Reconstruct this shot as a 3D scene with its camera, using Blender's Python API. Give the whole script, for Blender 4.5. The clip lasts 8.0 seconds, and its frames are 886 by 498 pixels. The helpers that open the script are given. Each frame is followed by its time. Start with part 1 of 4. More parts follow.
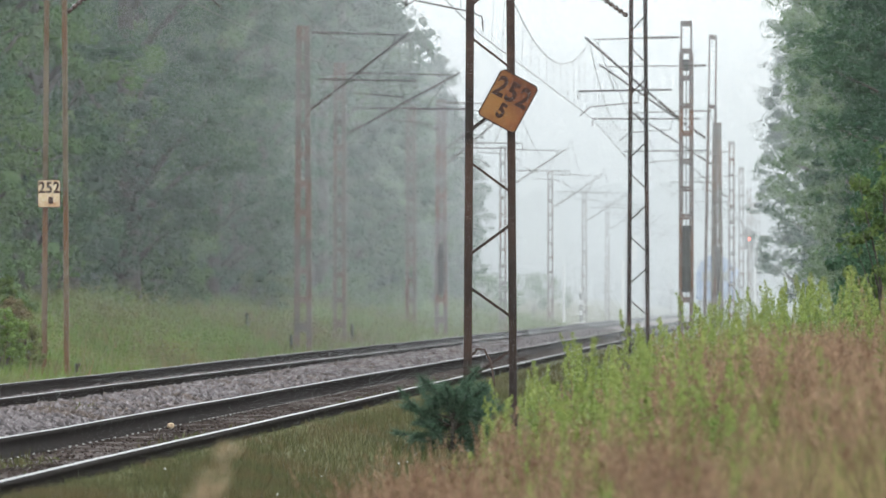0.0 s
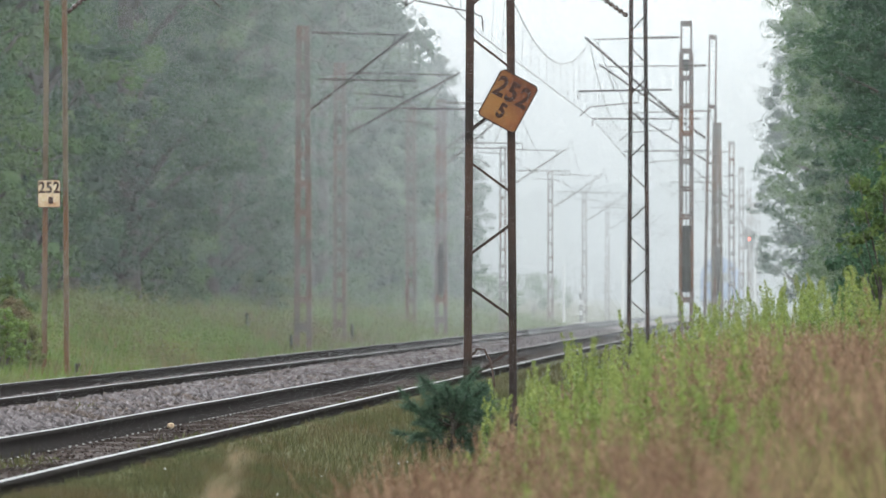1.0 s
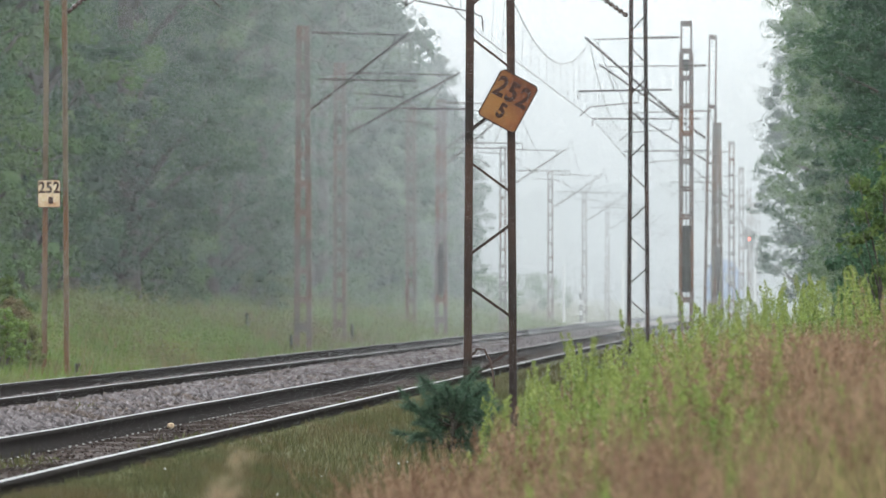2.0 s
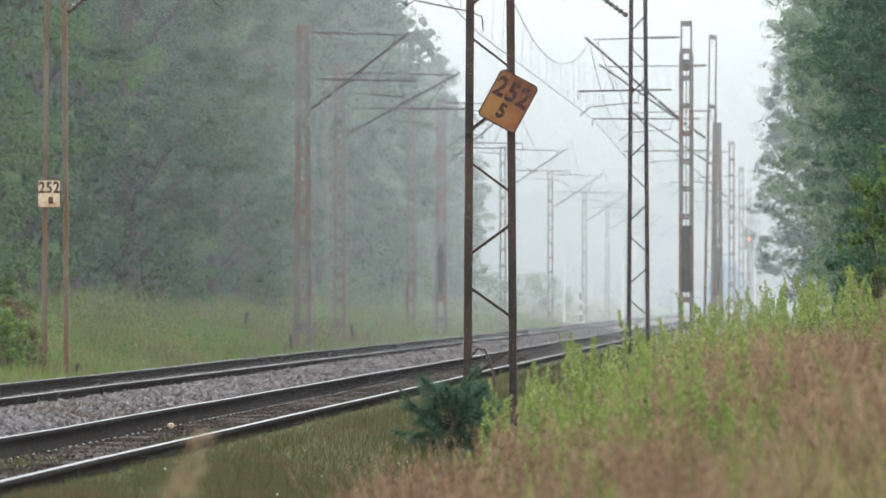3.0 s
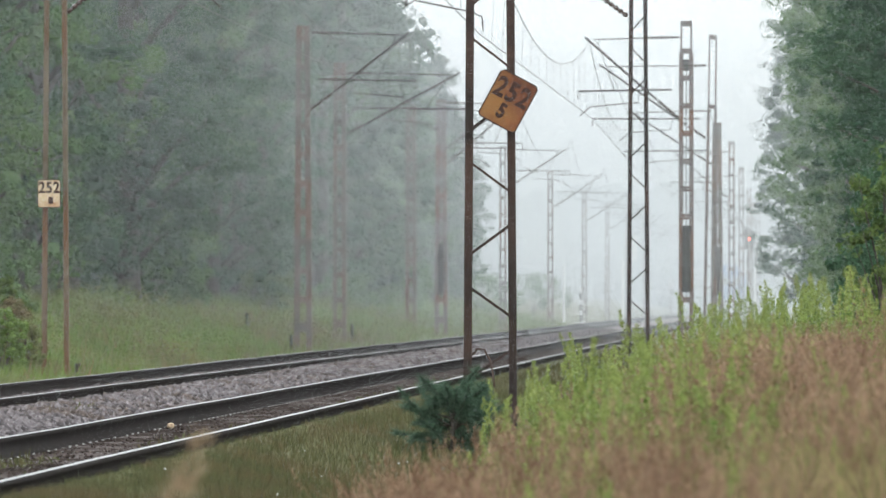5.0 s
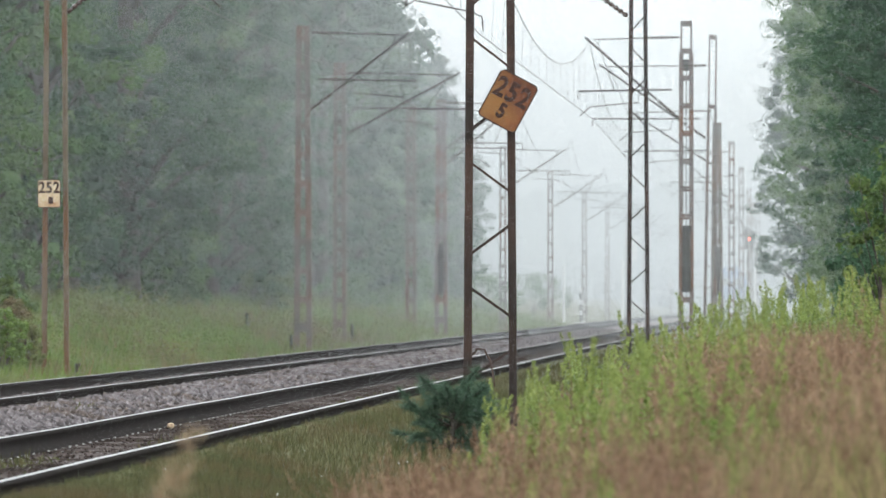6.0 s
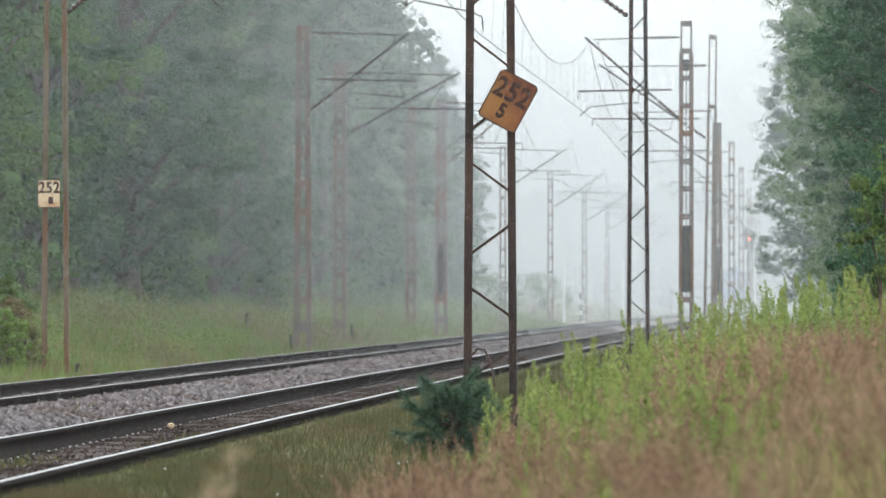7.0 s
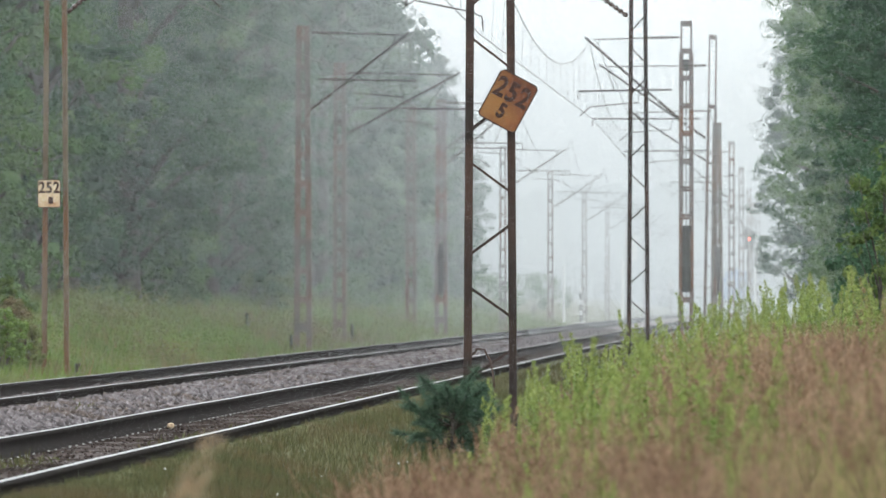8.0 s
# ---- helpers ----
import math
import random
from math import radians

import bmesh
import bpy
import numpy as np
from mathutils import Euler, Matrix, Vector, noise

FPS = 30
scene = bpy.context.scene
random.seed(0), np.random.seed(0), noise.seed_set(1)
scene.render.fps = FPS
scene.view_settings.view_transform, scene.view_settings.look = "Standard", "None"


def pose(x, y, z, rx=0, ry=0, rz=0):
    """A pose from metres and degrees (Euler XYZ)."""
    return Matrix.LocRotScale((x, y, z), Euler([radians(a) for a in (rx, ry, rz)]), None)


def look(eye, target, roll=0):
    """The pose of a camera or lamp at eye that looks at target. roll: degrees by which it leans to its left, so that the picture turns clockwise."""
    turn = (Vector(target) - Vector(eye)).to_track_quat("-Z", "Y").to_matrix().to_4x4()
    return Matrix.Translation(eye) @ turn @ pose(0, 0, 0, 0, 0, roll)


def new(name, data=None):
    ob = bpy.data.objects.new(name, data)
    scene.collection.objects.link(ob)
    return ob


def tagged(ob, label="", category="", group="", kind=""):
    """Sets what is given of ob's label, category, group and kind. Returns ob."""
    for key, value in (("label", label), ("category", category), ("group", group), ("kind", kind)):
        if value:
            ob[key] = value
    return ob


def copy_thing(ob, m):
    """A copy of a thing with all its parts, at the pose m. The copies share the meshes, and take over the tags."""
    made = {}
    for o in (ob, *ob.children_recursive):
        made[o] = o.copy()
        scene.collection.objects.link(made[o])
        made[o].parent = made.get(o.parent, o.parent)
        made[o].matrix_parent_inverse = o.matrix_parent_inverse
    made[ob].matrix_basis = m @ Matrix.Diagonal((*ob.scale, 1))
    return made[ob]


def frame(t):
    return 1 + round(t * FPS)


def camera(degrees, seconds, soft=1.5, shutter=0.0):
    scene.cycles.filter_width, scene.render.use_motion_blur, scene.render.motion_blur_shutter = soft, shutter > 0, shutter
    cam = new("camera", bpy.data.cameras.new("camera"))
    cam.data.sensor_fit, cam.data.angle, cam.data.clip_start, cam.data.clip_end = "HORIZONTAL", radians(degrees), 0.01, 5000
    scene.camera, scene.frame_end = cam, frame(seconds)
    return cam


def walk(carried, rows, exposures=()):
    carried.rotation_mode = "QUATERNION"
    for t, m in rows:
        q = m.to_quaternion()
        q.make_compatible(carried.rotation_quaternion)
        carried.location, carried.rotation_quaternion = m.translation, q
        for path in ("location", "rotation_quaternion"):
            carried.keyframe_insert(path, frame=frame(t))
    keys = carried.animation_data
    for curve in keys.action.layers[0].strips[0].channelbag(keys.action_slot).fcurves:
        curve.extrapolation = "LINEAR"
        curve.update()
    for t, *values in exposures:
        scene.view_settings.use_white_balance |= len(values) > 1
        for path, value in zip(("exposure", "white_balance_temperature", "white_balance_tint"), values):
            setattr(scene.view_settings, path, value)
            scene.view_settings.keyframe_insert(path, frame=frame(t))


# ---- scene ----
# one long lens on a tripod, standing low on the bank beside the line
cam = camera(6.902, 8.0)
cam.data.dof.use_dof = True
cam.data.dof.focus_distance = 78.0
cam.data.dof.aperture_fstop = 9.5
STAND = pose(0, 0, 1.09, 90 + 0.410, 0, 0)
walk(cam, [(0.0, STAND), (8.0, STAND)])

HEAD = math.atan(616 / 13000)      # the line runs slightly to the right of the view


def P(s, o, z=0.0):
    """s metres along the line, o metres to its left of the tripod, z over the rail heads."""
    return Vector((s * math.sin(HEAD) - o * math.cos(HEAD), s * math.cos(HEAD) + o * math.sin(HEAD), z))


def SO(x, y):
    return x * math.sin(HEAD) + y * math.cos(HEAD), -x * math.cos(HEAD) + y * math.sin(HEAD)


RZ = -math.degrees(HEAD)           # things square to the line are turned by this

# ---- sky and sun: a bright, foggy overcast morning
world = bpy.data.worlds.new("sky")
scene.world = world
world.use_nodes = True
nt = world.node_tree
nt.nodes.clear()
out = nt.nodes.new("ShaderNodeOutputWorld")
sky = nt.nodes.new("ShaderNodeTexSky")
sky.sky_type = "NISHITA"
sky.sun_disc = False
sky.sun_elevation, sky.sun_rotation = radians(38), radians(40)
sky.dust_density, sky.air_density = 4.0, 1.0
b1 = nt.nodes.new("ShaderNodeBackground")
b1.inputs[1].default_value = 0.03
nt.links.new(sky.outputs[0], b1.inputs[0])
co = nt.nodes.new("ShaderNodeTexCoord")
sep = nt.nodes.new("ShaderNodeSeparateXYZ")
nt.links.new(co.outputs["Generated"], sep.inputs[0])
ramp = nt.nodes.new("ShaderNodeMapRange")
ramp.inputs[1].default_value, ramp.inputs[2].default_value = 0.0, 1.0
ramp.inputs[3].default_value, ramp.inputs[4].default_value = 1.62, 2.95
nt.links.new(sep.outputs[2], ramp.inputs[0])
b2 = nt.nodes.new("ShaderNodeBackground")
b2.inputs[0].default_value = (0.93, 0.98, 1.0, 1)
nt.links.new(ramp.outputs[0], b2.inputs[1])
addn = nt.nodes.new("ShaderNodeAddShader")
nt.links.new(b1.outputs[0], addn.inputs[0])
nt.links.new(b2.outputs[0], addn.inputs[1])
nt.links.new(addn.outputs[0], out.inputs[0])
sun = bpy.data.lights.new("sun", "SUN")
sun.energy, sun.angle, sun.color = 0.6, radians(25), (1, 0.97, 0.92)
sun_ob = new("sun", sun)
sun_ob.matrix_world = look((60, 80, 90), (0, 120, 0))
scene.view_settings.exposure = 0.0


# ---- materials
def mat(name, c1, c2, rough=0.8, metal=0.0, scale=6.0, fine=60.0, bump=0.3, c3=None, patch=0.8, island=0.0, dist=0.01, trans=0.0, spec=0.3, vary=(0.72, 1.25)):
    m = bpy.data.materials.new(name)
    m.use_nodes = True
    t = m.node_tree
    N, L = t.nodes, t.links
    bs = N["Principled BSDF"]
    bs.inputs["Roughness"].default_value = rough
    bs.inputs["Metallic"].default_value = metal
    bs.inputs["Specular IOR Level"].default_value = spec
    geo = N.new("ShaderNodeNewGeometry")
    n1 = N.new("ShaderNodeTexNoise")
    n1.inputs["Scale"].default_value, n1.inputs["Detail"].default_value = scale, 5
    n2 = N.new("ShaderNodeTexNoise")
    n2.inputs["Scale"].default_value, n2.inputs["Detail"].default_value = fine, 3
    n3 = N.new("ShaderNodeTexNoise")
    n3.inputs["Scale"].default_value, n3.inputs["Detail"].default_value = patch, 3
    for n in (n1, n2, n3):
        L.new(geo.outputs["Position"], n.inputs["Vector"])

    def mix(fac, a, b, kind="MIX"):
        x = N.new("ShaderNodeMix")
        x.data_type, x.blend_type = "RGBA", kind
        for i, v in ((0, fac), (6, a), (7, b)):
            if isinstance(v, tuple):
                x.inputs[i].default_value = (*v, 1) if len(v) == 3 else v
            elif isinstance(v, float):
                x.inputs[i].default_value = v
            else:
                L.new(v, x.inputs[i])
        return x.outputs[2]

    def steep(v, lo, hi):
        r = N.new("ShaderNodeMapRange")
        r.inputs[1].default_value, r.inputs[2].default_value = lo, hi
        L.new(v, r.inputs[0])
        return r.outputs[0]

    col = mix(steep(n1.outputs[0], 0.35, 0.65), c1, c2)
    if c3:
        col = mix(steep(n3.outputs[0], 0.48, 0.62), col, c3)
    g = steep(n2.outputs[0], 0.3, 0.7)
    r = N.new("ShaderNodeMapRange")
    r.inputs[3].default_value, r.inputs[4].default_value = vary
    L.new(g, r.inputs[0])
    val = r.outputs[0]
    if island:
        r2 = N.new("ShaderNodeMapRange")
        r2.inputs[3].default_value, r2.inputs[4].default_value = 1 - island, 1 + island
        L.new(geo.outputs["Random Per Island"], r2.inputs[0])
        mm = N.new("ShaderNodeMath")
        mm.operation = "MULTIPLY"
        L.new(val, mm.inputs[0]), L.new(r2.outputs[0], mm.inputs[1])
        val = mm.outputs[0]
    hs = N.new("ShaderNodeHueSaturation")
    L.new(val, hs.inputs["Value"])
    L.new(col, hs.inputs["Color"])
    L.new(hs.outputs[0], bs.inputs["Base Color"])
    if bump:
        bp = N.new("ShaderNodeBump")
        bp.inputs["Strength"].default_value, bp.inputs["Distance"].default_value = bump, dist
        L.new(n2.outputs[0], bp.inputs["Height"])
        L.new(bp.outputs[0], bs.inputs["Normal"])
    if trans:
        tl = N.new("ShaderNodeBsdfTranslucent")
        L.new(hs.outputs[0], tl.inputs[0])
        ms = N.new("ShaderNodeMixShader")
        ms.inputs[0].default_value = trans
        L.new(bs.outputs[0], ms.inputs[1]), L.new(tl.outputs[0], ms.inputs[2])
        L.new(ms.outputs[0], N["Material Output"].inputs[0])
    return m


def glow(name, color, power):
    m = bpy.data.materials.new(name)
    m.use_nodes = True
    b = m.node_tree.nodes["Principled BSDF"]
    b.inputs["Base Color"].default_value = (*color, 1)
    b.inputs["Emission Color"].default_value = (*color, 1)
    b.inputs["Emission Strength"].default_value = power
    return m


M_GRASS = mat("meadow", (0.06, 0.075, 0.022), (0.10, 0.10, 0.035), 0.9, 0, 3, 40, 0.8, (0.11, 0.095, 0.045), 0.35, dist=0.05)
M_EARTH = mat("mud", (0.021, 0.017, 0.015), (0.036, 0.028, 0.024), 0.9, 0, 3, 40, 0.6, (0.085, 0.073, 0.070), 0.9, dist=0.03, spec=0.0)
M_VERGE = mat("verge_blade", (0.070, 0.078, 0.034), (0.102, 0.106, 0.050), 0.9, 0, 1.2, 25, 0, (0.11, 0.088, 0.046), 0.6, island=0.2, trans=0.2, spec=0.05)
M_SLEEPER = mat("dirty_concrete", (0.026, 0.021, 0.019), (0.044, 0.037, 0.034), 0.9, 0, 5, 60, 0.3, spec=0.0)
M_BALLAST = mat("ballast", (0.18, 0.16, 0.165), (0.27, 0.245, 0.25), 0.9, 0, 12, 30, 0.8, (0.16, 0.13, 0.115), 0.6, dist=0.04, spec=0.0)
M_STONE = mat("stone", (0.09, 0.080, 0.082), (0.155, 0.141, 0.145), 0.85, 0, 10, 80, 0.3, (0.10, 0.082, 0.074), 0.9, island=0.5, spec=0.0)
M_MUDSTONE = mat("muddy_stone", (0.040, 0.031, 0.028), (0.070, 0.055, 0.049), 0.9, 0, 3, 60, 0.3, (0.11, 0.095, 0.09), 1.4, island=0.5, spec=0.0)
M_MEADOW = mat("meadow_blade", (0.125, 0.190, 0.060), (0.185, 0.265, 0.076), 0.9, 0, 0.22, 20, 0, (0.175, 0.145, 0.085), 0.14, island=0.2, trans=0.3, spec=0.05, vary=(0.9, 1.1))
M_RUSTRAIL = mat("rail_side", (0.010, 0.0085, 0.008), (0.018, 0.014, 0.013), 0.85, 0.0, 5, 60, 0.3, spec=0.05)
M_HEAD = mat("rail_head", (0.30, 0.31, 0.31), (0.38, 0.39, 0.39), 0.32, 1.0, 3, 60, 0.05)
M_CONC = mat("concrete", (0.30, 0.285, 0.27), (0.40, 0.38, 0.36), 0.9, 0, 5, 60, 0.3)
M_CLIP = mat("clip", (0.34, 0.34, 0.33), (0.46, 0.46, 0.45), 0.6, 0, 5, 60, 0.0)
M_STEEL = mat("dark_rust_steel", (0.026, 0.020, 0.019), (0.044, 0.031, 0.027), 0.75, 0.0, 4, 50, 0.4, (0.065, 0.040, 0.032), 1.1, spec=0.15)
M_STEEL2 = mat("weathered_steel", (0.12, 0.105, 0.094), (0.19, 0.162, 0.145), 0.8, 0.0, 1.5, 40, 0.4, (0.17, 0.105, 0.078), 0.6)
M_TAN = mat("pale_rust_steel", (0.105, 0.084, 0.058), (0.15, 0.122, 0.086), 0.8, 0.0, 1.5, 40, 0.4, (0.13, 0.075, 0.042), 0.5)
M_GREY = mat("grey_steel", (0.16, 0.14, 0.14), (0.22, 0.18, 0.17), 0.7, 0.2, 4, 50, 0.3, (0.20, 0.11, 0.075), 0.9)
M_WIRE = mat("wire", (0.10, 0.09, 0.09), (0.14, 0.12, 0.12), 0.6, 0.4, 5, 50, 0.0)
M_INSUL = mat("insulator", (0.05, 0.03, 0.025), (0.07, 0.04, 0.03), 0.25, 0.0, 5, 50, 0.0, spec=0.5)
M_PLATE = mat("rusty_enamel", (0.19, 0.064, 0.022), (0.125, 0.042, 0.021), 0.6, 0, 4, 45, 0.3, (0.25, 0.115, 0.034), 2.2)
M_PLATE2 = mat("pale_enamel", (0.62, 0.52, 0.36), (0.55, 0.42, 0.27), 0.6, 0, 7, 45, 0.3, (0.42, 0.25, 0.14), 3.0)
M_INK = mat("dark_paint", (0.036, 0.017, 0.013), (0.058, 0.026, 0.019), 0.7, 0, 8, 50, 0.2)
M_BARK = mat("bark", (0.05, 0.044, 0.038), (0.09, 0.08, 0.07), 0.95, 0, 5, 40, 0.8, dist=0.03)
M_LEAF_A = mat("birch_leaf", (0.092, 0.168, 0.062), (0.128, 0.21, 0.078), 0.9, 0, 0.5, 8, 0, (0.062, 0.116, 0.054), 0.22, island=0.14, trans=0.3, spec=0.06, vary=(0.92, 1.08))
M_LEAF_B = mat("alder_leaf", (0.044, 0.094, 0.056), (0.068, 0.126, 0.068), 0.9, 0, 0.5, 8, 0, (0.032, 0.066, 0.044), 0.22, island=0.14, trans=0.25, spec=0.06, vary=(0.92, 1.08))
M_NEEDLE = mat("pine_needle", (0.050, 0.098, 0.064), (0.076, 0.132, 0.084), 0.8, 0, 3, 30, 0, island=0.2, trans=0.2, vary=(0.9, 1.1))
M_HERB = mat("goldenrod_leaf", (0.165, 0.255, 0.070), (0.235, 0.315, 0.090), 0.8, 0, 2, 20, 0, (0.15, 0.24, 0.05), 1.2, island=0.35, trans=0.35)
M_HERBTOP = mat("goldenrod_bud", (0.21, 0.275, 0.078), (0.28, 0.325, 0.10), 0.8, 0, 5, 30, 0, island=0.3, trans=0.3)
M_DRY = mat("dry_grass", (0.225, 0.143, 0.093), (0.32, 0.220, 0.146), 0.9, 0, 1.2, 25, 0, (0.155, 0.088, 0.057), 1.3, island=0.45, trans=0.3)
M_PLUME = mat("grass_plume", (0.34, 0.265, 0.175), (0.44, 0.35, 0.24), 0.9, 0, 2, 25, 0, (0.28, 0.19, 0.12), 3.0, island=0.2, trans=0.35)
M_BLADE = mat("grass_blade", (0.14, 0.18, 0.050), (0.20, 0.225, 0.070), 0.8, 0, 2, 25, 0, (0.25, 0.195, 0.10), 0.5, island=0.35, trans=0.3)
M_BUSH = mat("shrub_leaf", (0.050, 0.095, 0.026), (0.085, 0.135, 0.036), 0.8, 0, 3, 25, 0, (0.11, 0.15, 0.04), 1.5, island=0.3, trans=0.3)
M_BLUE = mat("blue_paint", (0.06, 0.16, 0.40), (0.07, 0.19, 0.45), 0.45, 0, 2, 30, 0.05)
M_ROOF = mat("roof_paint", (0.10, 0.11, 0.15), (0.14, 0.15, 0.19), 0.6, 0, 2, 30, 0.1)
M_GLASSY = mat("window_glass", (0.02, 0.022, 0.025), (0.03, 0.03, 0.035), 0.08, 0, 2, 30, 0, spec=0.5)
M_DARK = mat("underframe", (0.04, 0.04, 0.04), (0.06, 0.055, 0.05), 0.8, 0, 4, 30, 0.2)
M_WHITE = mat("white_paint", (0.78, 0.79, 0.79), (0.70, 0.71, 0.71), 0.6, 0, 3, 30, 0.1)
M_RED = glow("red_lamp", (1.0, 0.05, 0.03), 26.0)


# pale two-sided surface for the thread sheets that imitate haze
def mist_thread_material():
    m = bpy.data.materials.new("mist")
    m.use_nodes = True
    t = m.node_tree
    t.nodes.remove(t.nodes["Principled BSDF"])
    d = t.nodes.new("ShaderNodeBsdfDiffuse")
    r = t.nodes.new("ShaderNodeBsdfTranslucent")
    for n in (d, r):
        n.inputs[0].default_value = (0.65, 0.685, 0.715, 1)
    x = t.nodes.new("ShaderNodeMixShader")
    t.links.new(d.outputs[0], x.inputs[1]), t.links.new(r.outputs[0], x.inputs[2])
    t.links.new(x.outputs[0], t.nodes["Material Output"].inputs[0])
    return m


M_MIST_THREAD = mist_thread_material()


# ---- mesh helpers
def mesh_of(bm, name, materials, smooth=False):
    me = bpy.data.meshes.new(name)
    bm.to_mesh(me)
    bm.free()
    for m in (materials if isinstance(materials, (list, tuple)) else [materials]):
        me.materials.append(m)
    if smooth:
        me.polygons.foreach_set("use_smooth", [True] * len(me.polygons))
    return me


def part(name, bm, material, parent, label="", smooth=False):
    ob = new(name, mesh_of(bm, name, material, smooth))
    ob.parent = parent
    if label:
        ob["label"] = label
    return ob


def empty(name, m, label, category, group=""):
    ob = new(name)
    ob.matrix_basis = m
    return tagged(ob, label, category, group)


def soup(name, verts, faces, material):
    """A mesh from numpy arrays of corners and triangles."""
    me = bpy.data.meshes.new(name)
    v = np.asarray(verts, dtype=np.float32).reshape(-1, 3)
    f = np.asarray(faces, dtype=np.int32)
    k = f.shape[1]
    me.vertices.add(len(v))
    me.vertices.foreach_set("co", v.ravel())
    me.loops.add(f.size)
    me.loops.foreach_set("vertex_index", f.ravel())
    me.polygons.add(len(f))
    me.polygons.foreach_set("loop_start", np.arange(0, f.size, k, dtype=np.int32))
    for m in (material if isinstance(material, (list, tuple)) else [material]):
        me.materials.append(m)
    me.update()
    me.validate()
    return me


def box(bm, x0, x1, y0, y1, z0, z1, bevel=0.0):
    vs = bmesh.ops.create_cube(bm, size=1)["verts"]
    for v in vs:
        v.co = Vector(((x0 + x1) / 2 + v.co.x * (x1 - x0), (y0 + y1) / 2 + v.co.y * (y1 - y0), (z0 + z1) / 2 + v.co.z * (z1 - z0)))
    if bevel:
        es = list({e for v in vs for e in v.link_edges})
        bmesh.ops.bevel(bm, geom=es, offset=bevel, segments=2, affect="EDGES")
    return bm


def tube(bm, pts, r, n=6, caps=True):
    """A round bar through pts; r is one radius or one for each point."""
    pts = [Vector(p) for p in pts]
    rs = r if isinstance(r, (list, tuple)) else [r] * len(pts)
    rings = []
    for i, p in enumerate(pts):
        d = (pts[min(i + 1, len(pts) - 1)] - pts[max(i - 1, 0)]).normalized()
        a = d.orthogonal().normalized() if abs(d.z) > 0.95 else d.cross(Vector((0, 0, 1))).normalized()
        b = d.cross(a)
        rings.append([bm.verts.new(p + (a * math.cos(k * math.tau / n) + b * math.sin(k * math.tau / n)) * rs[i]) for k in range(n)])
    for u, w in zip(rings, rings[1:]):
        for k in range(n):
            bm.faces.new((u[k], u[(k + 1) % n], w[(k + 1) % n], w[k]))
    if caps and n > 2:
        bm.faces.new(rings[0][::-1])
        bm.faces.new(rings[-1])
    return bm


def bar(bm, a, b, w, d):
    """A flat bar from a to b, w wide across, d deep along y."""
    a, b = Vector(a), Vector(b)
    u = (b - a).normalized()
    side = u.cross(Vector((0, 1, 0))).normalized() * w / 2
    dep = Vector((0, d / 2, 0))
    vs = [bm.verts.new(p + side * i + dep * j) for p in (a, b) for i, j in ((-1, -1), (1, -1), (1, 1), (-1, 1))]
    for q in ((0, 1, 2, 3), (7, 6, 5, 4), (0, 4, 5, 1), (1, 5, 6, 2), (2, 6, 7, 3), (3, 7, 4, 0)):
        bm.faces.new([vs[i] for i in q])
    return bm


# ---- the ground, one sheet
def lerp_table(x, xs, ys):
    return float(np.interp(x, xs, ys))


GO = (-400, -60, -12, -4, -1.5, 0, 0.9, 1.6, 2.4, 3.2, 4.2, 4.66, 4.9, 12.0, 12.7, 13.5, 16, 19, 24, 60, 400)
GZ = (3.0, 2.2, 1.3, 0.75, 0.50, 0.22, -0.08, -0.28, -0.46, -0.40, -0.20, -0.085, -0.60, -0.60, -0.62, -0.55, 0.1, 0.75, 1.3, 2.2, 3.0)


def ground_z(s, o):
    z = lerp_table(o, GO, GZ)
    if o < 4.3 or o > 12.8:
        z += 0.10 * noise.noise((s * 0.09, o * 0.25, 1.7)) + 0.04 * noise.noise((s * 0.5, o * 0.7, 4.0))
    return z


def build_ground():
    ss = [-1500, -600, -200, -60] + [(-20 + i * 4) for i in range(30)] + [100 + i * 10 for i in range(60)] + [720, 800, 1000, 1400, 2000, 3000]
    os_ = [-2000, -800, -400, -150, -60, -30, -20, -12, -8, -6, -5, -4, -3.2, -2.5] + [-2 + i * 0.4 for i in range(13)] + [3.2, 3.7, 4.2, 4.45, 4.66, 4.9, 8, 11, 12, 12.7, 13.1, 13.5, 14, 14.7, 15.4, 16, 17, 18, 19, 20.5, 22, 24, 28, 34, 45, 60, 120, 300, 800, 2000]
    verts = []
    for s in ss:
        for o in os_:
            verts.append(P(s, o, ground_z(s, max(-400, min(400, o)))))
    n = len(os_)
    faces = [(i * n + j, (i + 1) * n + j, (i + 1) * n + j + 1, i * n + j + 1) for i in range(len(ss) - 1) for j in range(n - 1)]
    me = soup("ground", verts, faces, M_GRASS)
    me.polygons.foreach_set("use_smooth", [True] * len(me.polygons))
    tagged(new("ground", me), "rough grassy ground beside the railway line", "ground", kind="structure")


build_ground()
R = (4.80, 6.32, 8.87, 10.40)      # the four rails
TRACKS = (5.65, 9.65)


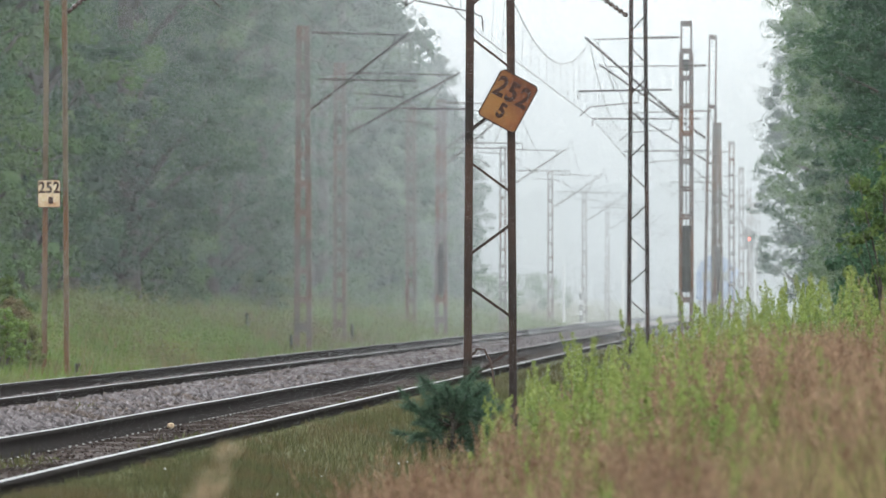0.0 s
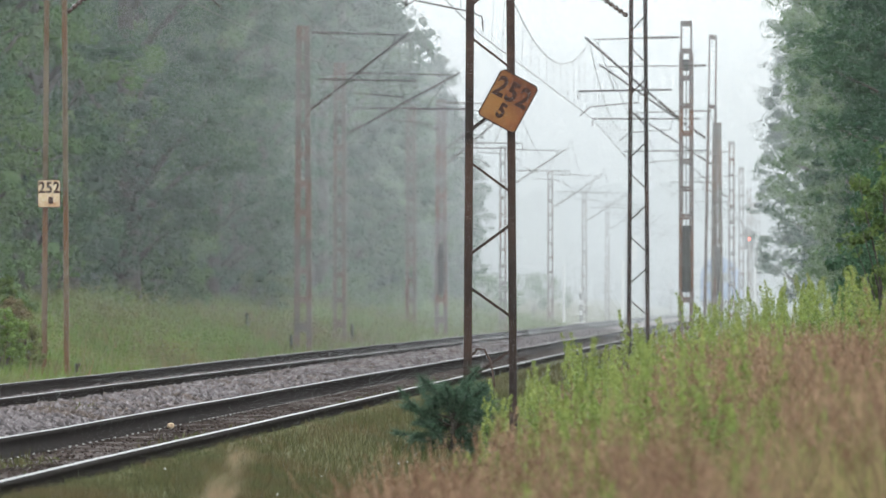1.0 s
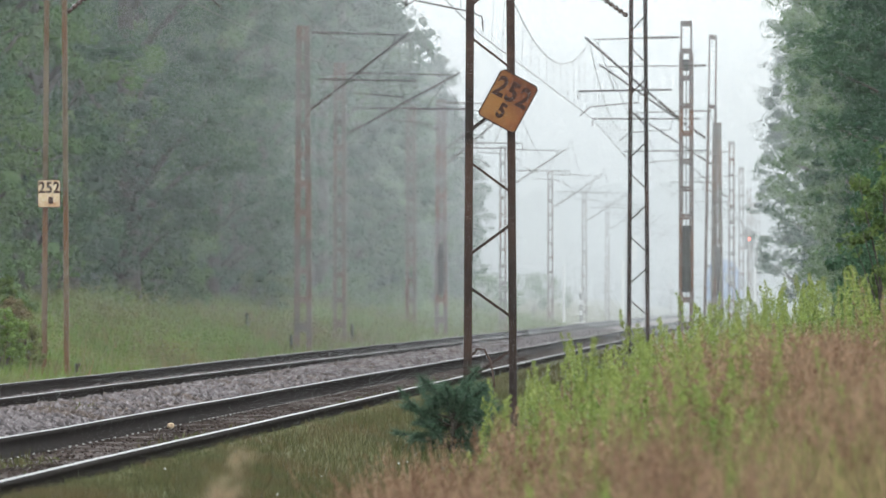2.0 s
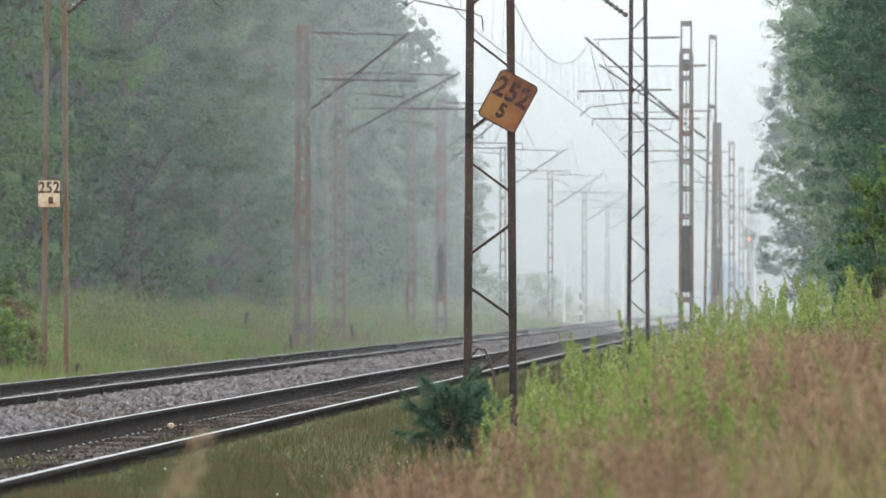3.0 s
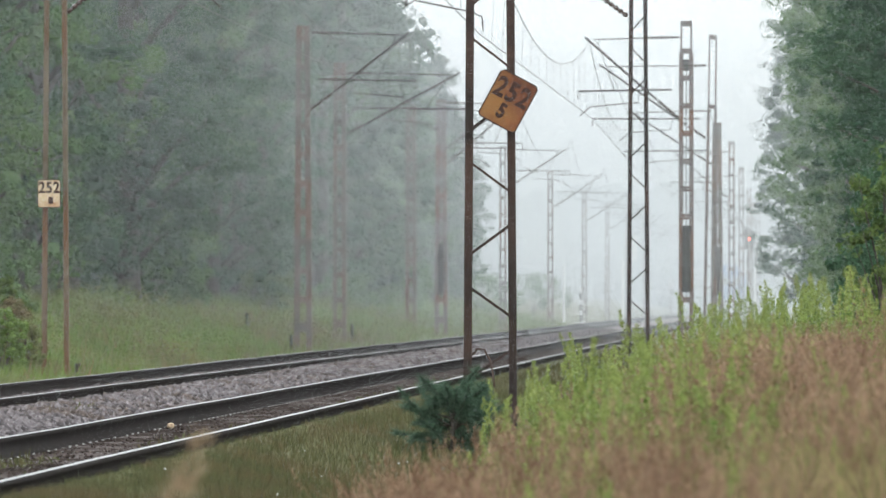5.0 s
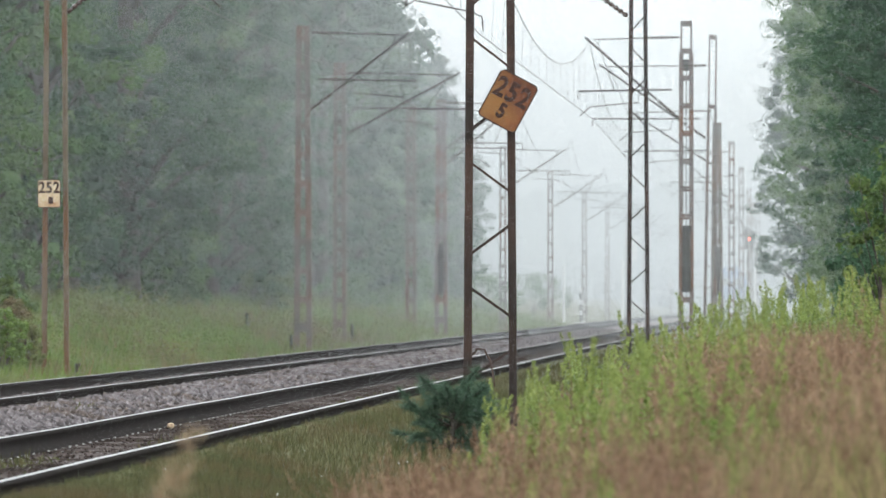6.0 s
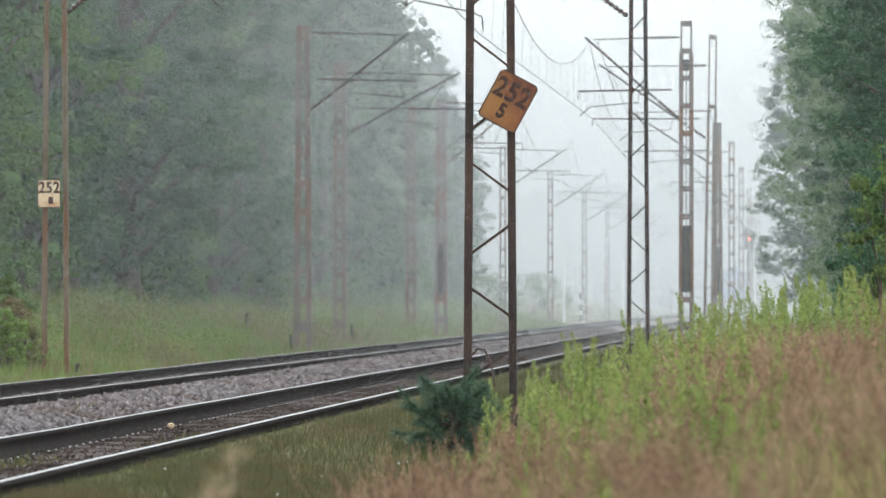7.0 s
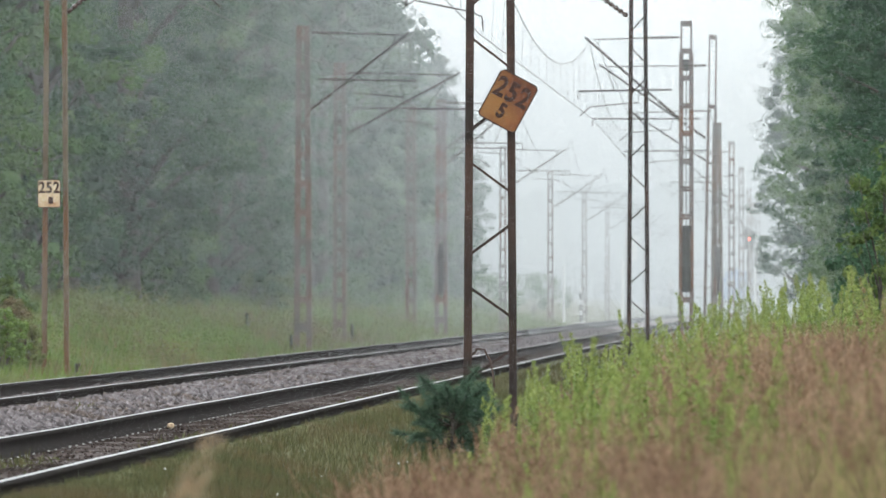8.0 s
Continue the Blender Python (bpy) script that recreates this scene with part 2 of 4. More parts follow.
def build_trackbed():
    """The ballast bed under both tracks, with sloping shoulders and a hump between the tracks."""
    prof = [(3.35, -0.80), (3.9, -0.45), (4.4, -0.24), (4.85, -0.17), (6.45, -0.17), (6.75, -0.15), (7.2, -0.05), (7.7, -0.02), (8.2, -0.06), (8.6, -0.14), (10.4, -0.17), (10.9, -0.20), (11.4, -0.30), (12.1, -0.62)]
    ss = [-60 + i * 1.0 for i in range(200)] + [140 + i * 10 for i in range(87)] + [1100, 1600]
    verts, n = [], len(prof)
    for s in ss:
        for o, z in prof:
            verts.append(P(s, o + 0.06 * noise.noise((s * 0.7, o, 3)), z + 0.025 * noise.noise((s * 1.3, o * 2, 0))))
    faces = [(i * n + j, (i + 1) * n + j, (i + 1) * n + j + 1, i * n + j + 1) for i in range(len(ss) - 1) for j in range(n - 1)]
    me = soup("trackbed", verts, faces, [M_BALLAST, M_EARTH])
    me.polygons.foreach_set("material_index", np.array([1 if (k % (n - 1)) in (2, 3, 4) else 0 for k in range(len(faces))], dtype=np.int32))
    me.polygons.foreach_set("use_smooth", [True] * len(me.polygons))
    return tagged(new("trackbed", me), "grey stone ballast bed under two railway tracks", "track bed", kind="structure")


bed = build_trackbed()


def build_rail(o):
    prof = [(-0.036, 0), (-0.036, -0.035), (-0.010, -0.05), (-0.009, -0.14), (-0.07, -0.16), (-0.07, -0.172), (0.07, -0.172), (0.07, -0.16), (0.009, -0.14), (0.010, -0.05), (0.036, -0.035), (0.036, 0)]
    ss = [-60 + i * 6.5 for i in range(60)] + [340 + i * 20 for i in range(40)] + [1300, 1600]
    verts, n = [], len(prof)
    for s in ss:
        wob = 0.006 * noise.noise((s * 0.08, o, 9)) * 2
        for u, z in prof:
            verts.append(P(s, o + u, z + wob))
    faces = [(i * n + j, (i + 1) * n + j, (i + 1) * n + (j + 1) % n, i * n + (j + 1) % n) for i in range(len(ss) - 1) for j in range(n)]
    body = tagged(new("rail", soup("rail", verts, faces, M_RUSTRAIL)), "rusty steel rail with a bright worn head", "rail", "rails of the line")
    verts = [P(s, o + u, 0.012 * noise.noise((s * 0.08, o, 9)) + dz) for s in ss for u, dz in ((-0.024, 0.0005), (-0.018, 0.0025), (0.018, 0.0025), (0.024, 0.0005))]
    faces = [(i * 4 + j, (i + 1) * 4 + j, (i + 1) * 4 + j + 1, i * 4 + j + 1) for i in range(len(ss) - 1) for j in range(3)]
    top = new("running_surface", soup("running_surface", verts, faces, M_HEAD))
    top.parent = body
    top["label"] = "bright polished running surface"


for o in R:
    build_rail(o)

# ---- mist: haze built as shapes, still upright sheets of white threads across the line, thinner over the ground
# the nearest two sheets, 42 and 84, are added to lift the dark tones
MIST_SHEETS = ((42, 0.014), (84, 0.012), (110, 0.016), (138, 0.026), (165, 0.038), (192, 0.048), (220, 0.055), (250, 0.075), (290, 0.10), (330, 0.125), (380, 0.12), (430, 0.13), (480, 0.13), (535, 0.14), (600, 0.17), (670, 0.19), (750, 0.20), (850, 0.20), (960, 0.20))


def build_mist_sheet(d, cover):
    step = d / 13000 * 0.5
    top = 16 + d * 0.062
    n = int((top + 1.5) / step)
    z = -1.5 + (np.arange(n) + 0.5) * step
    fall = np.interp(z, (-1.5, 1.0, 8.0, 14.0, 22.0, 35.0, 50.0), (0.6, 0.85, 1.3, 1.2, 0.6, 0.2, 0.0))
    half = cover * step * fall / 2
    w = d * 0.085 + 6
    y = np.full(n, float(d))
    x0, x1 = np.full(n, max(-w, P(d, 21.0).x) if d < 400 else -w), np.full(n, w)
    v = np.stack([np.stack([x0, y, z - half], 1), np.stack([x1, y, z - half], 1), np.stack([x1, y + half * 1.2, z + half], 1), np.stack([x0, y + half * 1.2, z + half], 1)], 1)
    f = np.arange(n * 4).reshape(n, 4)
    tagged(new("mist", soup("mist", v.reshape(-1, 3), f, M_MIST_THREAD)), "upright sheet of fine white threads standing in for morning mist", "mist", kind="stuff")


for d, c in MIST_SHEETS:
    build_mist_sheet(d, c)
# ---- masts and overhead line
def insulator(bm, a, b, r=0.055):
    a, b = Vector(a), Vector(b)
    n = 7
    pts, rs = [], []
    for i in range(n):
        p0, p1 = a.lerp(b, (i + 0.1) / n), a.lerp(b, (i + 0.6) / n)
        pts += [p0, p1]
        rs += [r * 0.45, r]
    return tube(bm, pts, rs, 8)


def cantilever(root, d, height, reach=2.6, zroot=6.25, ztip=8.25, long_arm=False, mat_=None, rng=random):
    """The bracket of a mast: strut, tie, registration tube and steady arm. d is +1 to local +x."""
    m = mat_ or M_GREY
    x0 = 0.2 * d
    strut_foot = Vector((x0 + 0.62 * d, 0, zroot + 0.62 * (ztip - zroot) / reach))
    part("strut", tube(bmesh.new(), [strut_foot, (d * (reach + 0.25), 0, ztip + 0.12)], 0.036), m, root)
    part("strut_insulator", insulator(bmesh.new(), (x0, 0, zroot), strut_foot), M_INSUL, root, "dark ribbed insulator")
    part("tie", tube(bmesh.new(), [(x0 + 0.95 * d, 0, ztip + 0.10), (d * reach, 0, ztip + 0.05)], 0.022), m, root)
    part("tie_insulator", insulator(bmesh.new(), (x0, 0, ztip + 0.12), (x0 + 0.95 * d, 0, ztip + 0.10), 0.045), M_INSUL, root, "dark ribbed insulator")
    k = (7.05 - zroot) / (ztip - zroot)
    xr = max(0.75, reach * k) * d
    end = 4.5 if long_arm else reach + 0.45
    part("registration_tube", tube(bmesh.new(), [(x0 + 0.2 * d, 0, 7.06), (xr, 0, 7.05), (end * d, 0, 7.02), (end * d, 0, 6.80)], 0.027), m, root)
    w = 3.0 * d
    part("steady_arm", tube(bmesh.new(), [(end * d, 0, 6.82), ((end - 0.18) * d, 0, 6.92), (w + 0.25 * d, 0, 6.70), (w + 0.02 * d, 0, 6.60), (w, 0, 6.32)] if long_arm else [(x0 + 1.1 * d, 0, 7.04), (x0 + 1.15 * d, 0, 6.70), (w - 0.3 * d, 0, 6.58), (w, 0, 6.32)], 0.016), m, root)
    part("hanger", tube(bmesh.new(), [(d * (reach - 0.1), 0, ztip), (d * (reach * 0.78), 0, 7.05)], 0.012), m, root)


def mast(s, o, height, style, d, steel, label, gap=(0.46, 0.32), leg=0.08, lean=0.0, weights=False, long_arm=False, ext=0.0, arm=True, zroot=6.25, ztip=8.42, base=-0.75, reach=2.6, zdiag=0.35):
    p = P(s, o, base)
    root = empty("catenary_mast", pose(p.x, p.y, base, 0, lean, RZ), label, "mast", "masts of the overhead line")
    H = height - base
    z0 = -base
    g = lambda z: gap[0] + (gap[1] - gap[0]) * min(1, z / H)
    dep = 0.15
    for sg in (-1, 1):
        bm = bmesh.new()
        xb, xt = sg * (gap[0] - leg) / 2, sg * (gap[1] - leg) / 2
        u, q = leg / 2, dep / 2
        cs = [(u, -q), (u, q), (-u, q), (-u, q - 0.012), (u - 0.014, q - 0.012), (u - 0.014, -q + 0.012), (-u, -q + 0.012), (-u, -q)]
        ra, rb = [[bm.verts.new((c + sg * a, b, z)) for a, b in cs] for c, z in ((xb, 0), (xt, H))]
        for i in range(8):
            bm.faces.new((ra[i], ra[(i + 1) % 8], rb[(i + 1) % 8], rb[i]))
        bm.faces.new(ra), bm.faces.new(rb)
        bmesh.ops.recalc_face_normals(bm, faces=bm.faces)
        part("leg", bm, steel, root)
    if style == "lattice":
        z, side = zdiag, 1
        while z + 0.32 < H:
            for y in (-dep / 2 - 0.008, dep / 2 + 0.008):
                xa, xb = side * (g(z) - leg) / 2, -side * (g(z + 0.31) - leg) / 2
                part("diagonal", bar(bmesh.new(), (xa, y, z), (xb, y, z + 0.31), 0.022, 0.008), steel, root)
            z += 0.61
            side = -side
    elif style == "plain":
        for z in (0.3, H - 2.2, H - 0.4):
            part("batten_plate", box(bmesh.new(), -g(z) / 2 + leg * 0.8, g(z) / 2 - leg * 0.8, dep / 2, dep / 2 + 0.01, z, z + 0.08), steel, root)
    else:
        z = 0.25
        while z < H - 0.1:
            hh = 0.16 if z > 1.2 else 0.24
            for y in (-dep / 2 - 0.008, dep / 2 + 0.008):
                part("batten_plate", box(bmesh.new(), -g(z) / 2 + leg * 0.8, g(z) / 2 - leg * 0.8, y - 0.005, y + 0.005, z, z + hh), steel, root)
            z += 0.78
    if ext:
        e = bmesh.new()
        w = gap[1] * 0.36
        for sg in (-1, 1):
            bar(e, (sg * w, 0, H - 0.5), (sg * w * 0.95, 0, H + ext), 0.05, 0.07)
        box(e, -w, w, -0.04, 0.04, H + ext - 0.16, H + ext)
        box(e, -w, w, -0.04, 0.04, H - 0.02, H + 0.12)
        part("mast_extension", e, steel, root)
    else:
        part("mast_cap", box(bmesh.new(), -gap[1] / 2 - 0.02, gap[1] / 2 + 0.02, -dep / 2 - 0.02, dep / 2 + 0.02, H, H + 0.05, 0.01), steel, root)
    part("footing", box(bmesh.new(), -gap[0] / 2 - 0.2, gap[0] / 2 + 0.2, -0.3, 0.3, -0.5, 0.18, 0.03), M_CONC, root, "weathered concrete footing")
    if weights:
        wm = bmesh.new()
        for i in range(15):
            z = z0 + 1.35 + i * 0.125
            tube(wm, [(0, 0, z), (0, 0, z + 0.015), (0, 0, z + 0.11), (0, 0, z + 0.123)], [0.15, 0.15, 0.15, 0.15], 10)
        part("tension_weights", wm, M_DARK, root, "stack of dark cast-iron tension weights")
        part("weight_rod", tube(bmesh.new(), [(0, 0, z0 + 1.2), (0, 0, H - 0.4)], 0.014), M_WIRE, root)
        part("pulley", tube(bmesh.new(), [(0, -0.05, H - 0.35), (0, -0.03, H - 0.35), (0, 0.03, H - 0.35), (0, 0.05, H - 0.35)], [0.17, 0.13, 0.13, 0.17], 14), M_DARK, root)
    if arm:
        arm_root = new("bracket")
        arm_root.parent = root
        arm_root.location = (0, 0, z0)
        cantilever(arm_root, d, height, reach, zroot, ztip, long_arm, M_STEEL)
    return root


# right-hand row
near_mast = mast(71.7, 2.935, 9.0, "lattice", -1, M_STEEL, "dark rusty lattice mast with a tilted orange number plate", gap=(0.535, 0.40), leg=0.075, long_arm=True, zdiag=0.46)
mast(142, 2.95, 9.2, "lattice", -1, M_STEEL, "dark lattice steel mast carrying the overhead wires", long_arm=True, zroot=6.6, ztip=8.5)
mast(207, 2.95, 8.1, "batten", -1, M_GREY, "riveted steel mast with a stack of tension weights", gap=(0.43, 0.40), leg=0.12, weights=True, ext=0.9)
mast(240, 2.66, 7.4, "lattice", -1, M_GREY, "tall slender lattice mast with a narrow top", gap=(0.46, 0.32), leg=0.09, ext=2.4, lean=0.6, zroot=6.43, ztip=8.68, reach=3.45)
mast(290, 2.92, 8.1, "batten", -1, M_STEEL2, "broad rusty riveted steel mast with tension weights", gap=(0.52, 0.34), leg=0.16, weights=True, reach=3.2, ztip=8.5, zroot=6.5)
for s in (365, 436, 518, 590, 662):
    mast(s, 2.95, 9.0, "batten", -1, M_GREY, "steel mast fading into the mist", gap=(0.34, 0.30), leg=0.09)
# left-hand row
plate_mast = mast(131, 13.15, 9.0, "plain", 1, M_TAN, "light rusty two-legged steel mast with a square pale number plate", gap=(0.50, 0.37), leg=0.085)
mast(197, 13.1, 8.45, "batten", 1, M_STEEL2, "pale rusty riveted steel mast with a bracket", gap=(0.50, 0.36), leg=0.15, ztip=8.2)
mast(226, 13.9, 8.4, "batten", 1, M_STEEL2, "pale rusty steel mast in front of the wood", gap=(0.42, 0.36), leg=0.12, reach=3.45, ztip=8.02)
mast(275, 13.1, 8.6, "batten", 1, M_GREY, "grey riveted steel mast with a stack of tension weights", gap=(0.50, 0.36), leg=0.15, weights=True)
mast(284, 14.7, 8.6, "batten", 1, M_STEEL2, "pale rusty steel mast in front of the wood", gap=(0.40, 0.36), leg=0.12, reach=3.3)
for s in (334, 400, 466, 524, 590, 660):
    mast(s, 13.1, 8.1, "batten", 1, M_GREY, "steel mast fading into the mist", gap=(0.34, 0.30), leg=0.09, ztip=7.9)


def catenary(o, stations):
    """One stretch of wire over a track: contact wire, sagging carrier wire and droppers."""
    root = empty("overhead_wire", pose(0, 0, 0), "thin dark contact wire hung from a sagging carrier wire", "overhead wire", "overhead wires")
    ct, cr = bmesh.new(), bmesh.new()
    tube(ct, [P(s, o + (0.2 if i % 2 else -0.2), 6.25) for i, s in enumerate(stations)], 0.009, 5)
    pts = []
    for i, (a, b) in enumerate(zip(stations, stations[1:])):
        n = 14
        for k in range(n):
            f = k / n
            off = (0.2 if i % 2 else -0.2) * (1 - 2 * f)
            z = 8.42 - 1.5 * 4 * f * (1 - f)
            pts.append(P(a + (b - a) * f, o + off * 0.6, z))
            if 0 < k:
                part("dropper", tube(bmesh.new(), [P(a + (b - a) * f, o + off * 0.6, z), P(a + (b - a) * f, o + off, 6.25)], 0.005, 4), M_WIRE, root)
    tube(cr, pts, 0.010, 5)
    part("contact_wire", ct, M_WIRE, root)
    part("carrier_wire", cr, M_WIRE, root)


catenary(5.8, (-60, 5, 71.7, 142, 207, 282, 365, 436, 518, 590, 662))
catenary(10.1, (-60, 0, 65, 131, 197, 275, 334, 400, 466, 524, 590, 660))


def writing(text, size, x, z, y, parent, name="numerals"):
    cu = bpy.data.curves.new("writing", "FONT")
    cu.body, cu.size, cu.align_x, cu.align_y, cu.extrude, cu.offset = text, size, "CENTER", "CENTER", 0.0015, 0.009
    tmp = bpy.data.objects.new("writing", cu)
    me = bpy.data.meshes.new_from_object(tmp)
    bpy.data.objects.remove(tmp)
    me.materials.clear()
    me.materials.append(M_INK)
    ob = new(name, me)
    ob.parent = parent
    ob.matrix_basis = pose(x, y, z, 90, 0, 0) @ Matrix.Diagonal((0.82, 1, 1, 1))
    return ob


def number_plate(s, z, w, h, turn, body, lines, label, o):
    p = P(s, o, z)
    root = empty("number_plate", pose(p.x, p.y, z, 0, turn, RZ), label, "number plate", "number plates")
    bm = box(bmesh.new(), -w / 2, w / 2, -0.006, 0.006, -h / 2, h / 2)
    es = [e for e in bm.edges if abs(e.verts[0].co.y - e.verts[1].co.y) > 0.005]
    bmesh.ops.bevel(bm, geom=es, offset=0.026, segments=1, affect="EDGES")
    part("panel", bm, body, root)
    rim = bmesh.new()
    c = 0.026
    pts = [(-w / 2 + c, -h / 2), (w / 2 - c, -h / 2), (w / 2, -h / 2 + c), (w / 2, h / 2 - c), (w / 2 - c, h / 2), (-w / 2 + c, h / 2), (-w / 2, h / 2 - c), (-w / 2, -h / 2 + c), (-w / 2 + c, -h / 2)]
    tube(rim, [(a, -0.004, b) for a, b in pts], 0.008, 5)
    part("rim", rim, M_INK, root, "dark rusted rim")
    for text, size, xx, zz in lines:
        if text:
            for j, ch in enumerate(text):
                writing(ch, size, xx + (j - (len(text) - 1) / 2) * size * 0.46, zz, -0.009, root, "numeral")
        else:
            part("worn_numeral", box(bmesh.new(), xx - size * 0.25, xx + size * 0.25, -0.011, -0.007, zz - size * 0.36, zz + size * 0.36), M_INK, root)
    for zz in (-h * 0.3, h * 0.3):
        part("bolt", tube(bmesh.new(), [(0.0, -0.018, zz), (0.0, 0.03, zz)], 0.012, 6), M_INK, root)
    return root


number_plate(71.55, 3.045, 0.40, 0.505, 28.5, M_PLATE, (("252", 0.275, 0.0, 0.085), ("5", 0.20, -0.01, -0.12)), "rusty orange enamel plate tilted on a mast, dark numerals", 2.755)
number_plate(130.85, 3.02, 0.40, 0.49, 0, M_PLATE2, (("252", 0.28, 0, 0.10), ("", 0.17, 0.03, -0.12)), "faded cream enamel plate with dark numerals on a mast", 13.25)


def mast_cable():
    p = P(71.6, 2.95, -0.5)
    ob = new("earth_cable", mesh_of(tube(bmesh.new(), [(-0.16, -0.12, 0.90), (-0.10, -0.13, 0.97), (-0.03, -0.14, 0.96), (0.03, -0.14, 0.85), (0.06, -0.14, 0.65), (0.07, -0.14, 0.3), (0.07, -0.14, -0.35)], 0.011, 6), "earth_cable", M_INSUL, True))
    ob.matrix_basis = pose(p.x, p.y, -0.34, 0, 0, RZ)
    tagged(ob, "black cable looping out of a mast into the grass", "cable")


mast_cable()


# ---- lineside signals and posts in the mist
def signal_post():
    p = P(500, 2.85, -0.6)
    root = empty("railway_signal", pose(p.x, p.y, -0.6, 0, 0, RZ), "dark railway signal on a post showing a red light", "signal")
    part("post", tube(bmesh.new(), [(0, 0, 0), (0, 0, 5.6)], 0.09, 10), M_GREY, root)
    part("backboard", box(bmesh.new(), -0.33, 0.33, 0, 0.12, 5.2, 6.6, 0.05), M_DARK, root, "black backboard")
    lens = tube(bmesh.new(), [(0, -0.08, 5.95), (0, -0.02, 5.95), (0, 0.0, 5.95)], [0.07, 0.07, 0.07], 14)
    part("red_lens", lens, M_RED, root, "glowing red lens")
    hood = tube(bmesh.new(), [(0, -0.28, 6.0), (0, 0, 5.97)], [0.15, 0.15], 12, caps=False)
    part("hood", hood, M_DARK, root)
    part("ladder", tube(bmesh.new(), [(0.3, 0.2, 0), (0.2, 0.2, 5.2)], 0.03, 5), M_GREY, root)


signal_post()


def white_post(s, o, h, label, panel=False, bands=0, r=0.09):
    p = P(s, o, -0.6)
    root = empty("lineside_post", pose(p.x, p.y, ground_z(s, o) - 0.1, 0, 0, RZ), label, "post", "lineside posts")
    if bands:
        for i in range(bands):
            part("band", tube(bmesh.new(), [(0, 0, h * i / bands), (0, 0, h * (i + 1) / bands)], r, 10), M_WHITE if i % 2 else M_DARK, root)
    else:
        part("post", tube(bmesh.new(), [(0, 0, 0), (0, 0, h)], r, 10), M_WHITE, root)
    if panel:
        part("panel", box(bmesh.new(), 0.55, 0.98, -0.05, 0.05, h - 0.2, h + 1.3, 0.04), M_WHITE, root)
        part("panel_arm", box(bmesh.new(), -0.05, 0.6, -0.03, 0.03, h - 0.12, h - 0.04), M_GREY, root)
        part("lamp_head", tube(bmesh.new(), [(0.75, -0.05, h + 1.25), (0.75, 0.05, h + 1.32)], 0.3, 12), M_WHITE, root)
    return root


white_post(480, 11.02, 4.6, "white painted post with a pale panel beside the line", panel=True)
white_post(430, 13.3, 3.9, "slim white painted post in the misty grass", r=0.07)
white_post(430, 12.3, 2.6, "black and white banded post beside the line", bands=8, r=0.08)
white_post(470, 2.3, 4.0, "white painted post under a signal", r=0.07)
white_post(330, 7.65, 0.75, "short dark marker post between the tracks", bands=1, r=0.06)


for s_, o_, h_ in ((197, 13.42, 0.85), (205, 15.2, 0.9), (230, 13.75, 1.0), (131, 12.75, 0.7)):
    white_post(s_, o_, h_, "short dark wooden stake in the lineside grass", bands=1, r=0.05)


def warning_sign():
    p = P(600, 9.7 + 2.3, 0)
    root = empty("lineside_sign", pose(p.x + 2.2, p.y, -0.4, 0, 0, RZ), "small white triangular sign on a post", "sign")
    part("post", tube(bmesh.new(), [(0, 0, 0), (0, 0, 2.9)], 0.05, 8), M_GREY, root)
    bm = bmesh.new()
    f = [bm.verts.new((x, y, z)) for y in (-0.03, 0.0) for x, z in ((-0.28, 2.7), (0.28, 2.7), (0, 3.4))]
    for q in ((0, 1, 2), (5, 4, 3), (0, 3, 4, 1), (1, 4, 5, 2), (2, 5, 3, 0)):
        bm.faces.new([f[i] for i in q])
    part("plate", bm, M_WHITE, root)


warning_sign()


